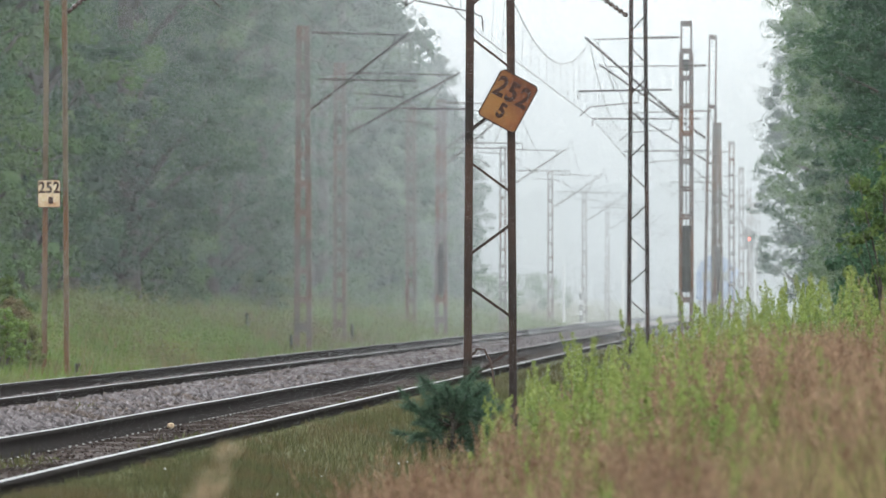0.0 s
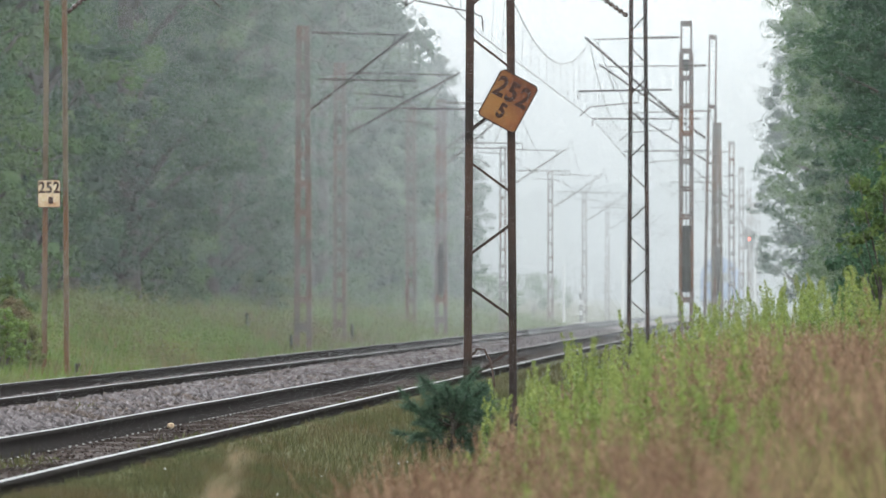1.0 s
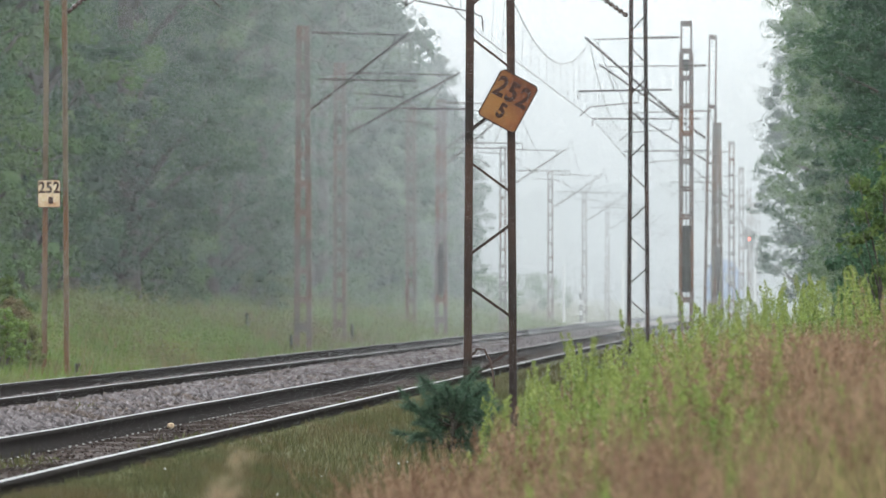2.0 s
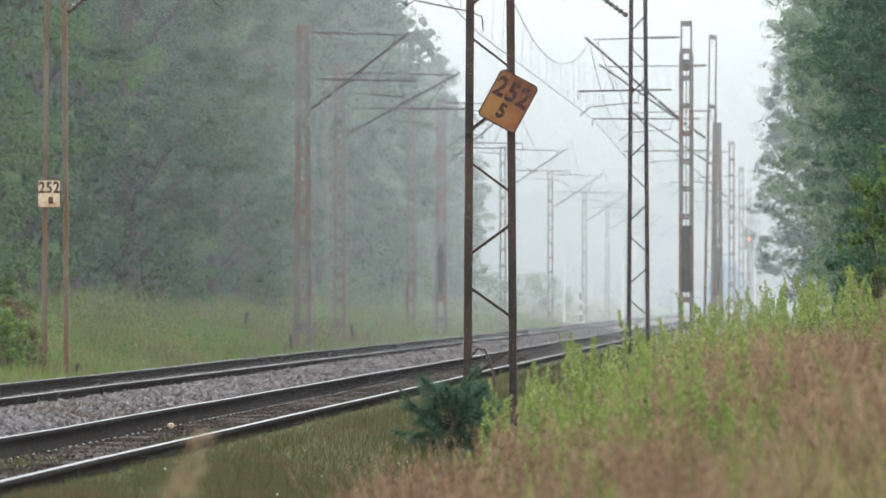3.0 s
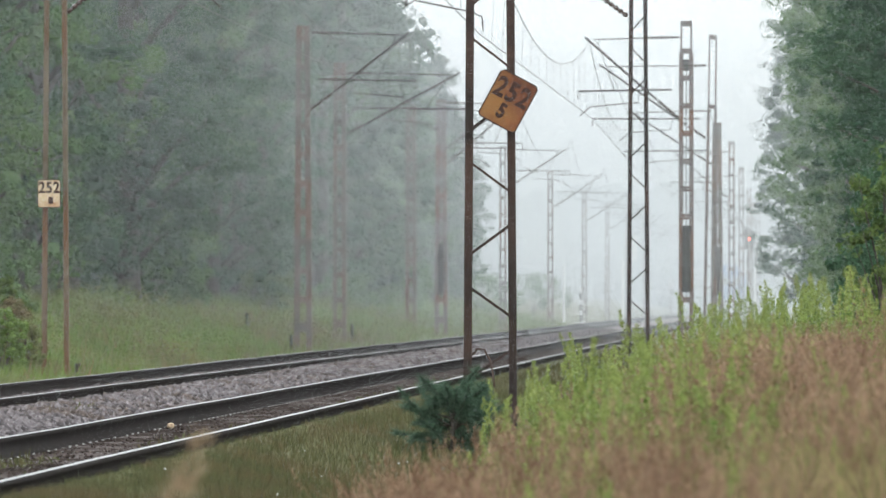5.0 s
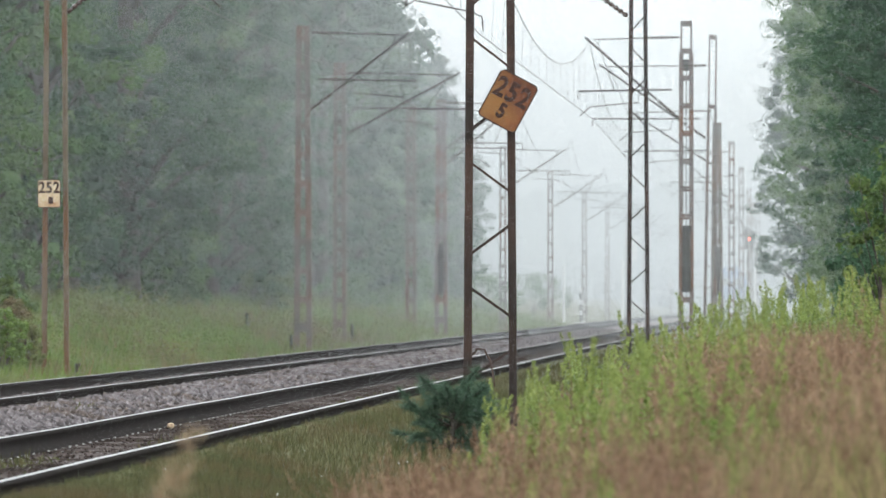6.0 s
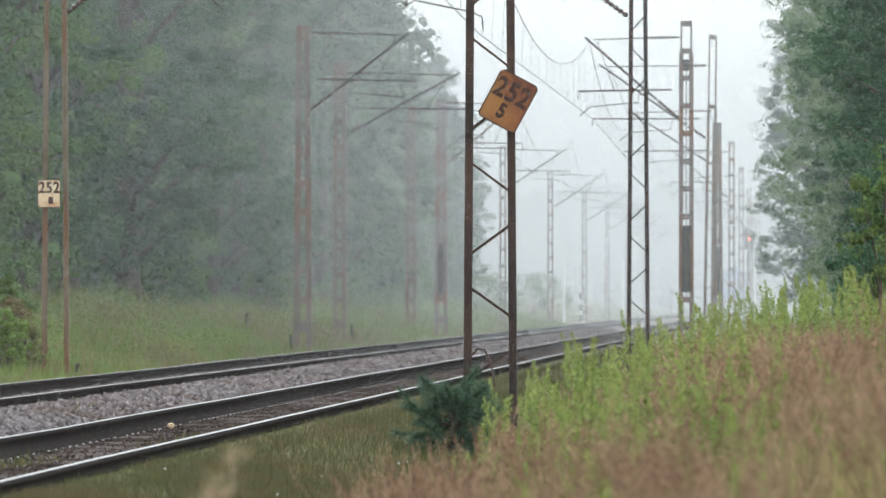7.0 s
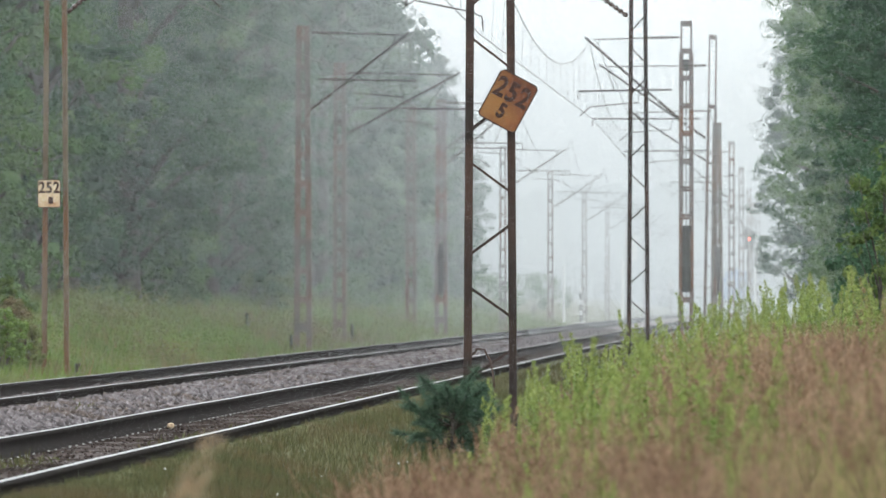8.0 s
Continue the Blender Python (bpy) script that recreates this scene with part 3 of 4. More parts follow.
# ---- the train that leaves on the near track
def train_car(label, rear):
    root = empty("train_car", pose(0, 0, 0), label, "train car", "cars of the train")
    prof = [(-1.42, 1.0), (-1.45, 1.2), (-1.45, 3.0), (-1.36, 3.65), (-1.05, 4.2), (-0.55, 4.45), (0, 4.5), (0.55, 4.45), (1.05, 4.2), (1.36, 3.65), (1.45, 3.0), (1.45, 1.2), (1.42, 1.0)]
    bm = bmesh.new()
    ys = [(0.0, 0.90), (0.25, 0.97), (0.6, 1.0), (18.6, 1.0), (18.9, 0.97), (19.2, 0.92)]
    rings = [[bm.verts.new((x * k, y, 1.0 + (z - 1.0) * (0.93 + 0.07 * k))) for x, z in prof] for y, k in ys]
    n = len(prof)
    for a, b in zip(rings, rings[1:]):
        for i in range(n):
            f = bm.faces.new((a[i], a[(i + 1) % n], b[(i + 1) % n], b[i]))
            f.material_index = 1 if 3 <= i <= 8 else 0
    bm.faces.new(rings[0])
    bm.faces.new(rings[-1][::-1])
    bmesh.ops.recalc_face_normals(bm, faces=bm.faces)
    part("body", bm, [M_BLUE, M_ROOF], root, "blue painted body with a dark roof")
    for x in (-0.62, 0.62):
        part("end_window", box(bmesh.new(), x - 0.42, x + 0.42, -0.02, 0.05, 2.55, 3.3, 0.03), M_GLASSY, root, "dark cab window")
    part("underframe", box(bmesh.new(), -1.2, 1.2, 0.3, 18.9, 0.75, 1.0, 0.03), M_DARK, root)
    part("buffer_beam", box(bmesh.new(), -1.35, 1.35, -0.15, 0.3, 0.82, 1.2, 0.02), M_DARK, root)
    for x in (-0.875, 0.875):
        part("buffer", tube(bmesh.new(), [(x, -0.15, 1.05), (x, -0.55, 1.05), (x, -0.56, 1.05), (x, -0.6, 1.05)], [0.09, 0.09, 0.23, 0.23], 12), M_DARK, root)
        part("tail_lamp", tube(bmesh.new(), [(x, -0.03, 1.5), (x, -0.08, 1.5)], 0.09, 10), M_ROOF, root)
    for sd in (-1.46, 1.46):
        for k in range(7):
            y = 2.2 + k * 2.3
            part("side_window", box(bmesh.new(), sd - 0.015, sd + 0.015, y, y + 1.4, 2.1, 3.0), M_GLASSY, root)
    for y in (3.2, 15.9):
        part("bogie_frame", box(bmesh.new(), -1.1, 1.1, y - 1.7, y + 1.7, 0.4, 0.7, 0.05), M_DARK, root)
        for dy in (-1.25, 1.25):
            ax = bmesh.new()
            tube(ax, [(-0.8, y + dy, 0.46), (0.8, y + dy, 0.46)], 0.08, 8)
            for x in (-0.75, 0.75):
                tube(ax, [(x - 0.065, y + dy, 0.46), (x + 0.065, y + dy, 0.46)], 0.46, 20)
            part("wheelset", ax, M_RUSTRAIL, root)
    if rear:
        pg = bmesh.new()
        tube(pg, [(-0.5, 4.0, 4.45), (-0.5, 5.2, 4.75), (-0.4, 4.1, 5.1)], 0.03, 5)
        tube(pg, [(0.5, 4.0, 4.45), (0.5, 5.2, 4.75), (0.4, 4.1, 5.1)], 0.03, 5)
        tube(pg, [(-0.8, 4.1, 5.1), (0.8, 4.1, 5.1)], 0.03, 5)
        part("pantograph", pg, M_DARK, root)
    return root


TRAIN = [train_car("blue railway car at the tail of a departing train", True), train_car("blue railway car in a departing train", False), train_car("blue railway car in a departing train", False)]


# ---- trees
def leaf_cloud(rng, centres, radii, count, size, flat=0.6, wild=0.55, inner=0.12):
    """Small three-cornered leaves round many centres, mostly turned outward and up, as arrays of corners and faces."""
    n = len(centres) * count
    c = np.repeat(np.asarray(centres), count, axis=0)
    r = np.repeat(np.asarray(radii), count)
    d = rng.normal(size=(n, 3))
    d /= np.linalg.norm(d, axis=1)[:, None]
    p = c + d * (r * rng.uniform(inner, 1.0, n) ** 0.5)[:, None] * np.array([1, 1, flat])
    face = d + np.array([0, 0, 0.25]) + rng.normal(size=(n, 3)) * wild
    face /= np.linalg.norm(face, axis=1)[:, None]
    a = np.cross(face, rng.normal(size=(n, 3)))
    a /= np.linalg.norm(a, axis=1)[:, None]
    b = np.cross(face, a)
    L = (size * rng.uniform(0.6, 1.35, n))[:, None]
    v = np.stack([p - a * L * 0.5, p + a * L * 0.15 + b * L * 0.42, p + a * L * 0.5 - b * L * 0.25], 1)
    return v.reshape(-1, 3), np.arange(n * 3).reshape(n, 3)


def cube_sphere(m):
    """Unit sphere of 6 m x m quads."""
    V, F = [], []
    for ax in range(3):
        for sg in (-1, 1):
            b = len(V)
            for i in range(m + 1):
                for j in range(m + 1):
                    p = [0, 0, 0]
                    p[ax] = sg
                    p[(ax + 1) % 3] = math.tan((2 * i / m - 1) * 0.7854)
                    p[(ax + 2) % 3] = math.tan((2 * j / m - 1) * 0.7854) * sg
                    V.append(np.array(p) / np.linalg.norm(p))
            F += [(b + i * (m + 1) + j, b + (i + 1) * (m + 1) + j, b + (i + 1) * (m + 1) + j + 1, b + i * (m + 1) + j + 1) for i in range(m) for j in range(m)]
    F = np.array(F)
    return np.array(V), np.concatenate([F[:, [0, 1, 2]], F[:, [0, 2, 3]]])


def bough_cores(rng, cs, rs, flat, m, fill=0.52):
    """The dense inner foliage of each bough, lumpy and uneven."""
    V0, F0 = cube_sphere(m)
    V, F = [], []
    for i, (c, r) in enumerate(zip(cs, rs)):
        k = rng.normal(size=(3, 3)) * 2.4
        q = rng.uniform(0, 6.28, 3)
        d = 1 + 0.20 * np.sin(V0 @ k[0] + q[0]) + 0.16 * np.sin(V0 @ k[1] * 1.8 + q[1]) + 0.10 * np.sin(V0 @ k[2] * 3 + q[2])
        V.append(np.asarray(c) + V0 * d[:, None] * r * fill * np.array([1, 1, flat]))
        F.append(F0 + i * len(V0))
    return np.concatenate(V), np.concatenate(F)


def tree(seed, H, rad, low, leaf, bark, clusters, per, size, m=2, bough=0.30, fill=0.5):
    """A tapered trunk with limbs and a crown of many small leaves round the limb ends."""
    rng = np.random.default_rng(seed)
    root = empty("tree", pose(0, 0, 0), "", "tree", "trees along the line")
    bm = bmesh.new()
    bend = rng.normal(size=2) * 0.25
    tp = [(bend[0] * math.sin(f * 2.2), bend[1] * math.sin(f * 2.6), f * H * 0.93 - 0.4) for f in (0, 0.08, 0.3, 0.55, 0.8, 1)]
    r0 = 0.012 * H + 0.03
    tube(bm, tp, [r0 * 1.35, r0, r0 * 0.8, r0 * 0.55, r0 * 0.28, 0.02], 9)
    cs, rs = [], []
    for k in range(clusters):
        f = low + (1 - low) * (k + rng.uniform(0, 1)) / clusters
        prof = (math.sin(min(1, (f - low) / (1 - low) * 0.92 + 0.08) * math.pi) ** 0.6) * (1 - 0.35 * f)
        ang = rng.uniform(0, math.tau)
        rr = rad * max(0.12, prof) * rng.uniform(0.45, 1.12)
        c = np.array([math.cos(ang) * rr, math.sin(ang) * rr, f * H])
        cs.append(c)
        rs.append(rng.uniform(0.7, 1.35) * rad * bough)
        if k % 3 == 0:
            z0 = max(0.5, f * H - rr * 0.7)
            tube(bm, [(0.1 * math.cos(ang), 0.1 * math.sin(ang), z0), tuple(c * [0.55, 0.55, 1] - [0, 0, rr * 0.2]), tuple(c)], [r0 * 0.35, r0 * 0.2, 0.015], 5)
    part("trunk", bm, bark, root, smooth=True)
    sprays, reach = [], []
    for c, r in zip(cs, rs):
        for q in range(6):
            d = rng.normal(size=3)
            d /= np.linalg.norm(d)
            sprays.append(c + d * r * rng.uniform(0.45, 0.95) * np.array([1, 1, 0.6]))
            reach.append(r * rng.uniform(0.34, 0.56))
    v, f = leaf_cloud(rng, sprays, reach, per // 6, size, 0.62, 0.5, 0.15)
    v2, f2 = bough_cores(rng, cs, rs, 0.66, m, fill)
    me = soup("crown", np.concatenate([v, v2]), np.concatenate([f, f2 + len(v)]), leaf)
    me.polygons.foreach_set("use_smooth", [True] * len(me.polygons))
    ob = new("crown", me)
    ob.parent = root
    return root


def wood_height(s, o):
    """How high the wood stands: it falls away where it ends."""
    e = s * 20.0 / o
    return float(np.interp(e, (314, 330, 376, 396, 432, 448), (21.5, 16.5, 15.0, 12.0, 11.0, 5.0))) * o / 20.0


def plant_tree(src, s, o, k, turn, label):
    p = P(s, o)
    m = pose(p.x, p.y, ground_z(s, o), 0, 0, turn)
    src.scale = (k, k, k)
    t = copy_thing(src, m)
    return tagged(t, label)


NEARS = [tree(11, 20, 3.8, 0.06, M_LEAF_A, M_BARK, 130, 320, 0.118, 2, 0.25, 0.22), tree(12, 22, 4.0, 0.06, M_LEAF_B, M_BARK, 136, 320, 0.118, 2, 0.25, 0.22), tree(13, 18, 3.6, 0.05, M_LEAF_B, M_BARK, 124, 320, 0.118, 2, 0.25, 0.22), tree(14, 21, 3.4, 0.08, M_LEAF_A, M_BARK, 126, 320, 0.118, 2, 0.25, 0.22)]
FARS = [tree(21, 20, 4.2, 0.06, M_LEAF_B, M_BARK, 84, 210, 0.19, 2, 0.27, 0.3), tree(22, 19, 3.8, 0.07, M_LEAF_A, M_BARK, 80, 210, 0.18, 2, 0.27, 0.3), tree(23, 22, 4.2, 0.06, M_LEAF_B, M_BARK, 86, 210, 0.19, 2, 0.27, 0.3)]
RIGHTS = [tree(31, 17, 3.4, 0.08, M_LEAF_B, M_BARK, 190, 300, 0.088, 2, 0.19, 0.22), tree(32, 15, 3.2, 0.08, M_LEAF_B, M_BARK, 180, 300, 0.088, 2, 0.19, 0.22)]
rt = random.Random(5)
N_LABEL = ("leafy green birch at the edge of the misty wood", "dark green leafy tree in the misty wood", "dark green leafy tree in the misty wood", "leafy green birch at the edge of the misty wood")
F_LABEL = ("tall leafy tree half lost in the mist", "slender birch half lost in the mist", "tall leafy tree half lost in the mist")
s = 158.0
while s < 300:
    for row, oo in enumerate((20.5, 26.5, 33.0)):
        if row == 2 and rt.random() < 0.6:
            continue
        i = rt.choice((0, 3, 1)) if row == 0 and s < 205 else rt.choice((1, 2, 1, 2, 0))
        if row:
            i = rt.choice((0, 2))
        plant_tree((FARS if row else NEARS)[i], s + row * 3.3 + rt.uniform(-1.5, 1.5), oo + rt.uniform(-1.4, 1.9), rt.uniform(0.84, 1.12), rt.uniform(0, 360), (F_LABEL if row else N_LABEL)[i])
    s += 9.0
while s < 446:
    for row, oo in enumerate((20.0, 26.5)):
        i = rt.randrange(3)
        k = rt.uniform(0.86, 1.05) * min(1.1, wood_height(s, oo) / 20.5)
        plant_tree(FARS[i], s + row * 4 + rt.uniform(-2, 2), oo + rt.uniform(-1.2, 1.2), k, rt.uniform(0, 360), F_LABEL[i])
    s += 8.6
# right of the line
for i, s, o, k, a in ((1, 118, -2.9, 0.80, 20), (2, 126, -2.7, 0.70, 100), (1, 140, -2.9, 0.75, 330), (2, 113, -3.6, 0.75, 250), (1, 146, -2.2, 0.62, 40), (2, 134, -2.75, 0.75, 200), (1, 150, -3.6, 0.85, 90), (2, 172, -2.6, 0.80, 310), (0, 205, -1.8, 0.70, 60), (3, 232, -1.5, 0.75, 140), (1, 262, -1.8, 0.70, 250), (2, 300, -0.6, 0.55, 10), (2, 124, -4.4, 0.8, 270), (1, 158, -5.6, 0.85, 190), (2, 108, -6.0, 0.85, 45), (1, 190, -7.5, 0.9, 160), (0, 240, -8.0, 0.9, 15), (0, 222, -2.3, 0.72, 80), (3, 250, -2.2, 0.74, 30), (0, 212, -2.5, 0.66, 170)):
    plant_tree(RIGHTS[i % 2] if s < 175 and o > -5 else NEARS[i] if s < 275 else FARS[i % 3], s, o, k, a, "dark leafy tree overhanging the line side" if i in (1, 2) else "pale leafy birch overhanging the line side")
for i, s, o, k in ((0, 350, -3.5, 0.6), (1, 400, -5.5, 0.7), (2, 450, -8, 0.75), (0, 330, -9, 0.8)):
    plant_tree(FARS[i], s, o, k, s, "leafy tree half lost in the mist")
for t in NEARS + FARS + RIGHTS:
    for c in list(t.children):
        bpy.data.objects.remove(c)
    bpy.data.objects.remove(t)


def undergrowth():
    rng = np.random.default_rng(71)
    n = 1500
    s = rng.uniform(150, 500, n)
    o = 22.5 + rng.uniform(0, 1, n) * 13
    z = rng.uniform(0, 1, n) ** 1.3 * np.minimum(6.0, 0.4 * np.array([wood_height(a, b) for a, b in zip(s, o)])) + 1.2
    cs = np.stack([s * math.sin(HEAD) - o * math.cos(HEAD), s * math.cos(HEAD) + o * math.sin(HEAD), z], 1)
    v, f = leaf_cloud(rng, cs, rng.uniform(0.8, 1.8, n), 90, 0.30, 0.8)
    tagged(new("undergrowth", soup("undergrowth", v, f, M_LEAF_B)), "dark dense undergrowth inside the wood", "undergrowth", kind="stuff")


undergrowth()


def deep_wood():
    rng = np.random.default_rng(72)
    n = 1500
    s = rng.uniform(150, 800, n)
    o = 35 + rng.uniform(0, 1, n) * 9
    z = rng.uniform(0, 1, n) * np.minimum(20, 0.8 * np.array([wood_height(a, b) for a, b in zip(s, o)])) + 1.0
    cs = np.stack([s * math.sin(HEAD) - o * math.cos(HEAD), s * math.cos(HEAD) + o * math.sin(HEAD), z], 1)
    v, f = leaf_cloud(rng, cs, rng.uniform(1.5, 3.0, n), 68, 0.7, 0.9)
    tagged(new("deep_wood", soup("deep_wood", v, f, M_LEAF_B)), "dark crowns deeper in the wood", "wood", kind="stuff")


deep_wood()


def far_wood():
    rng = np.random.default_rng(77)
    cs, rs = [], []
    for k in range(330):
        x = rng.uniform(-70, 110)
        h = rng.uniform(13, 18)
        y = rng.uniform(980, 1040)
        for j in range(5):
            cs.append((x + rng.normal() * 1.5, y, h * (0.04 + 0.21 * j)))
            rs.append(rng.uniform(1.6, 2.8))
    v, f = leaf_cloud(rng, cs, rs, 45, 0.7, 0.9)
    v2, f2 = bough_cores(rng, cs, rs, 0.9, 2, 0.9)
    v, f = np.concatenate([v, v2]), np.concatenate([f, f2 + len(v)])
    tagged(new("far_wood", soup("far_wood", v, f, M_LEAF_B)), "far wood almost lost in the mist", "wood", kind="stuff")


far_wood()


# ---- grasses and herbs
def blades(name, seed, n, s0, s1, o0, o1, h0, h1, w, material, label, bias=1.0):
    rng = np.random.default_rng(seed)
    s = s0 + (s1 - s0) * rng.uniform(0, 1, n) ** bias
    o = rng.uniform(o0, o1, n)
    clump = np.array([0.5 + 0.5 * noise.noise((a * 0.8, b * 1.6, seed)) for a, b in zip(s, o)])
    h = (h0 + (h1 - h0) * rng.uniform(0, 1, n)) * (0.55 + 0.7 * clump)
    z = np.array([ground_z(a, b) for a, b in zip(s, o)]) - 0.03
    x = s * math.sin(HEAD) - o * math.cos(HEAD)
    y = s * math.cos(HEAD) + o * math.sin(HEAD)
    a = rng.uniform(0, math.tau, n)
    dx, dy = np.cos(a) * w / 2, np.sin(a) * w / 2
    lx, ly = rng.normal(size=n) * h * 0.22, rng.normal(size=n) * h * 0.22
    v = np.stack([np.stack([x - dx, y - dy, z], 1), np.stack([x + dx, y + dy, z], 1), np.stack([x + dx * 0.8 + lx * 0.5, y + dy * 0.8 + ly * 0.5, z + h * 0.58], 1), np.stack([x + lx, y + ly, z + h], 1)], 1)
    f = np.arange(n * 4).reshape(n, 4)
    tagged(new(name, soup(name, v.reshape(-1, 3), f, material)), label, "grass", kind="stuff")


blades("verge_grass", 31, 120000, 42, 210, 2.0, 4.45, 0.05, 0.19, 0.007, M_VERGE, "short olive grass on the verge below the rails", 2.2)
blades("rail_side_grass", 35, 22000, 42, 150, 4.35, 4.66, 0.03, 0.10, 0.008, M_VERGE, "sparse low grass along the near rail", 2.0)
blades("bank_grass", 32, 60000, 26, 120, -4.0, 2.0, 0.2, 0.5, 0.009, M_BLADE, "rough green grass on the bank", 1.4)
blades("herb_grass", 36, 36000, 48, 86, -3.2, 1.3, 0.22, 0.58, 0.004, M_BLADE, "fine tall yellow-green grass among the herbs on the bank", 1.2)
blades("tall_grass", 33, 85000, 118, 420, 12.4, 20.0, 0.3, 0.75, 0.026, M_MEADOW, "tall hazy green grass and herbs below the wood", 1.6)
blades("dry_grass", 34, 2600, 118, 300, 12.3, 17.5, 0.35, 0.8, 0.012, M_DRY, "dry brown stalks among the green grass", 1.4)


def herb(seed, H, leaves=120):
    """A goldenrod clump: a few stems, many narrow leaves, a loose budding plume on each stem."""
    rng = np.random.default_rng(seed)
    root = empty("goldenrod", pose(0, 0, 0), "tall yellow-green goldenrod with narrow leaves, not yet in bloom", "plant", "goldenrods on the bank")
    for q in range(3):
        base = rng.normal(size=2) * (0.0 if q == 0 else 0.085)
        h = H * (1.0 if q == 0 else rng.uniform(0.66, 0.95))
        lean = base + rng.normal(size=2) * 0.10
        at = lambda f: np.array([base[0] + (lean[0] - base[0]) * f * f, base[1] + (lean[1] - base[1]) * f * f, f * h])
        bm = tube(bmesh.new(), [(base[0], base[1], -0.1), tuple(at(0.6)), tuple(at(1.0))], [0.005, 0.004, 0.0015], 5)
        part("stem", bm, M_BLADE, root)
        V, cs, rs = [], [], []
        for k in range(leaves):
            f = 0.10 + 0.84 * k / leaves
            a = k * 2.4 + rng.normal() * 0.4
            c = at(f)
            L = 0.085 * (1.2 - 0.8 * f) * rng.uniform(0.7, 1.3)
            d = np.array([math.cos(a), math.sin(a), rng.uniform(0.0, 0.8)])
            d /= np.linalg.norm(d)
            sd = np.array([-math.sin(a), math.cos(a), 0]) * L * 0.11
            V += [c, c + d * L * 0.5 + sd, c + d * L + [0, 0, -0.014], c + d * L * 0.5 - sd]
        for j in range(12):
            f = 0.80 + 0.0185 * j
            a, r = rng.uniform(0, math.tau), 0.042 * (1 - j / 13) * rng.uniform(0.2, 1.0)
            cs.append(at(f) + np.array([math.cos(a) * r, math.sin(a) * r, 0.0]))
            rs.append(0.032 - 0.0015 * j)
        ob = new("leaves", soup("leaves", V, np.arange(len(V)).reshape(-1, 4), M_HERB))
        ob.parent = root
        v, f = leaf_cloud(rng, cs, rs, 12, 0.018, 0.9, 1.0)
        ob = new("bud_plume", soup("bud_plume", v, f, M_HERBTOP))
        ob.parent = root
        ob["label"] = "pale yellow budding plume"
    return root


def feather_grass(seed, stems, H, spread, label, fluff=1.0, bend=0.19, straw=None):
    """A tuft of dry feathery grass: thin stalks, each with a loose brown plume."""
    rng = np.random.default_rng(seed)
    root = empty("feather_grass", pose(0, 0, 0), label, "grass tuft", "dry grass tufts on the bank")
    S, PL = [], []
    for k in range(stems):
        bx, by = rng.normal(size=2) * spread
        h = H * rng.uniform(0.72, 1.1)
        lx, ly = rng.normal(size=2) * bend
        pts = [np.array([bx, by, -0.08]), np.array([bx + lx * 0.35, by + ly * 0.35, h * 0.6]), np.array([bx + lx, by + ly, h])]
        a = rng.uniform(0, math.tau)
        w = np.array([math.cos(a), math.sin(a), 0]) * 0.0022
        S += [pts[0] - w, pts[0] + w, pts[1] + w, pts[1] - w, pts[1] - w, pts[1] + w, pts[2] + w * 0.3, pts[2] - w * 0.3]
        q = int(34 * fluff * fluff)
        pf = rng.uniform(0, 1, q)
        rad = (0.044 * (1 - pf * 0.75) + 0.004) * fluff
        c = pts[2][None] + np.stack([-lx * 0.25 * (1 - pf), -ly * 0.25 * (1 - pf), -0.23 * h * (1 - pf)], 1)
        aa = rng.uniform(0, math.tau, q)
        d = np.stack([np.cos(aa), np.sin(aa), rng.uniform(0.4, 1.4, q)], 1)
        d /= np.linalg.norm(d, axis=1)[:, None]
        L = (rad * rng.uniform(0.7, 1.5, q))[:, None]
        sd = np.stack([-np.sin(aa), np.cos(aa), aa * 0], 1) * 0.0035
        PL.append(np.stack([c, c + d * L * 0.6 + sd, c + d * L * 1.2, c + d * L * 0.6 - sd], 1).reshape(-1, 3))
    ob = new("stalks", soup("stalks", S, np.arange(len(S)).reshape(-1, 4), straw or M_DRY))
    ob.parent = root
    PL = np.concatenate(PL)
    ob = new("plumes", soup("plumes", PL, np.arange(len(PL)).reshape(-1, 4), straw or M_DRY))
    ob.parent = root
    ob["label"] = "loose feathery brown plumes"
    return root


SWAY = []                          # things that the wind moves: the object, its base, its turn, its lean
HERBS = [herb(200 + i, 0.80 + 0.075 * i) for i in range(5)]
TUFTS = [feather_grass(300 + i, 36, 0.86 + 0.05 * i, 0.14, "dry reddish-brown feathery grass tuft on the bank") for i in range(4)]
rg = random.Random(9)


def plant(src, s, o, k, sway=0.0):
    p = P(s, o, ground_z(s, o))
    turn = rg.uniform(0, 360)
    src.scale = (k, k, k)
    ob = copy_thing(src, pose(p.x, p.y, p.z, 0, 0, turn))
    if sway:
        SWAY.append((ob, p, turn, sway, rg.uniform(0, 6.28), rg.uniform(1.6, 2.6)))
    return ob


for i in range(135):
    s = rg.uniform(36, 92)
    o = rg.uniform(-2.6, 2.1)
    plant(rg.choice(HERBS), s, o, rg.uniform(0.75, 1.12) * (1.03 if -0.6 < o < 1.1 else 0.95 if o < 1.5 else 0.8), 1.0 if i % 2 else 0.0)
for i in range(64):
    s = rg.uniform(54, 76)
    plant(rg.choice(HERBS), s, s * rg.uniform(-0.012, 0.029), rg.uniform(0.86, 1.08), 1.0 if i % 2 else 0.0)
for i in range(50):
    s = rg.uniform(28, 48)
    plant(rg.choice(HERBS), s, rg.uniform(0.1, 0.036 * s), rg.uniform(0.55, 0.95), 1.0 if i % 2 else 0.0)
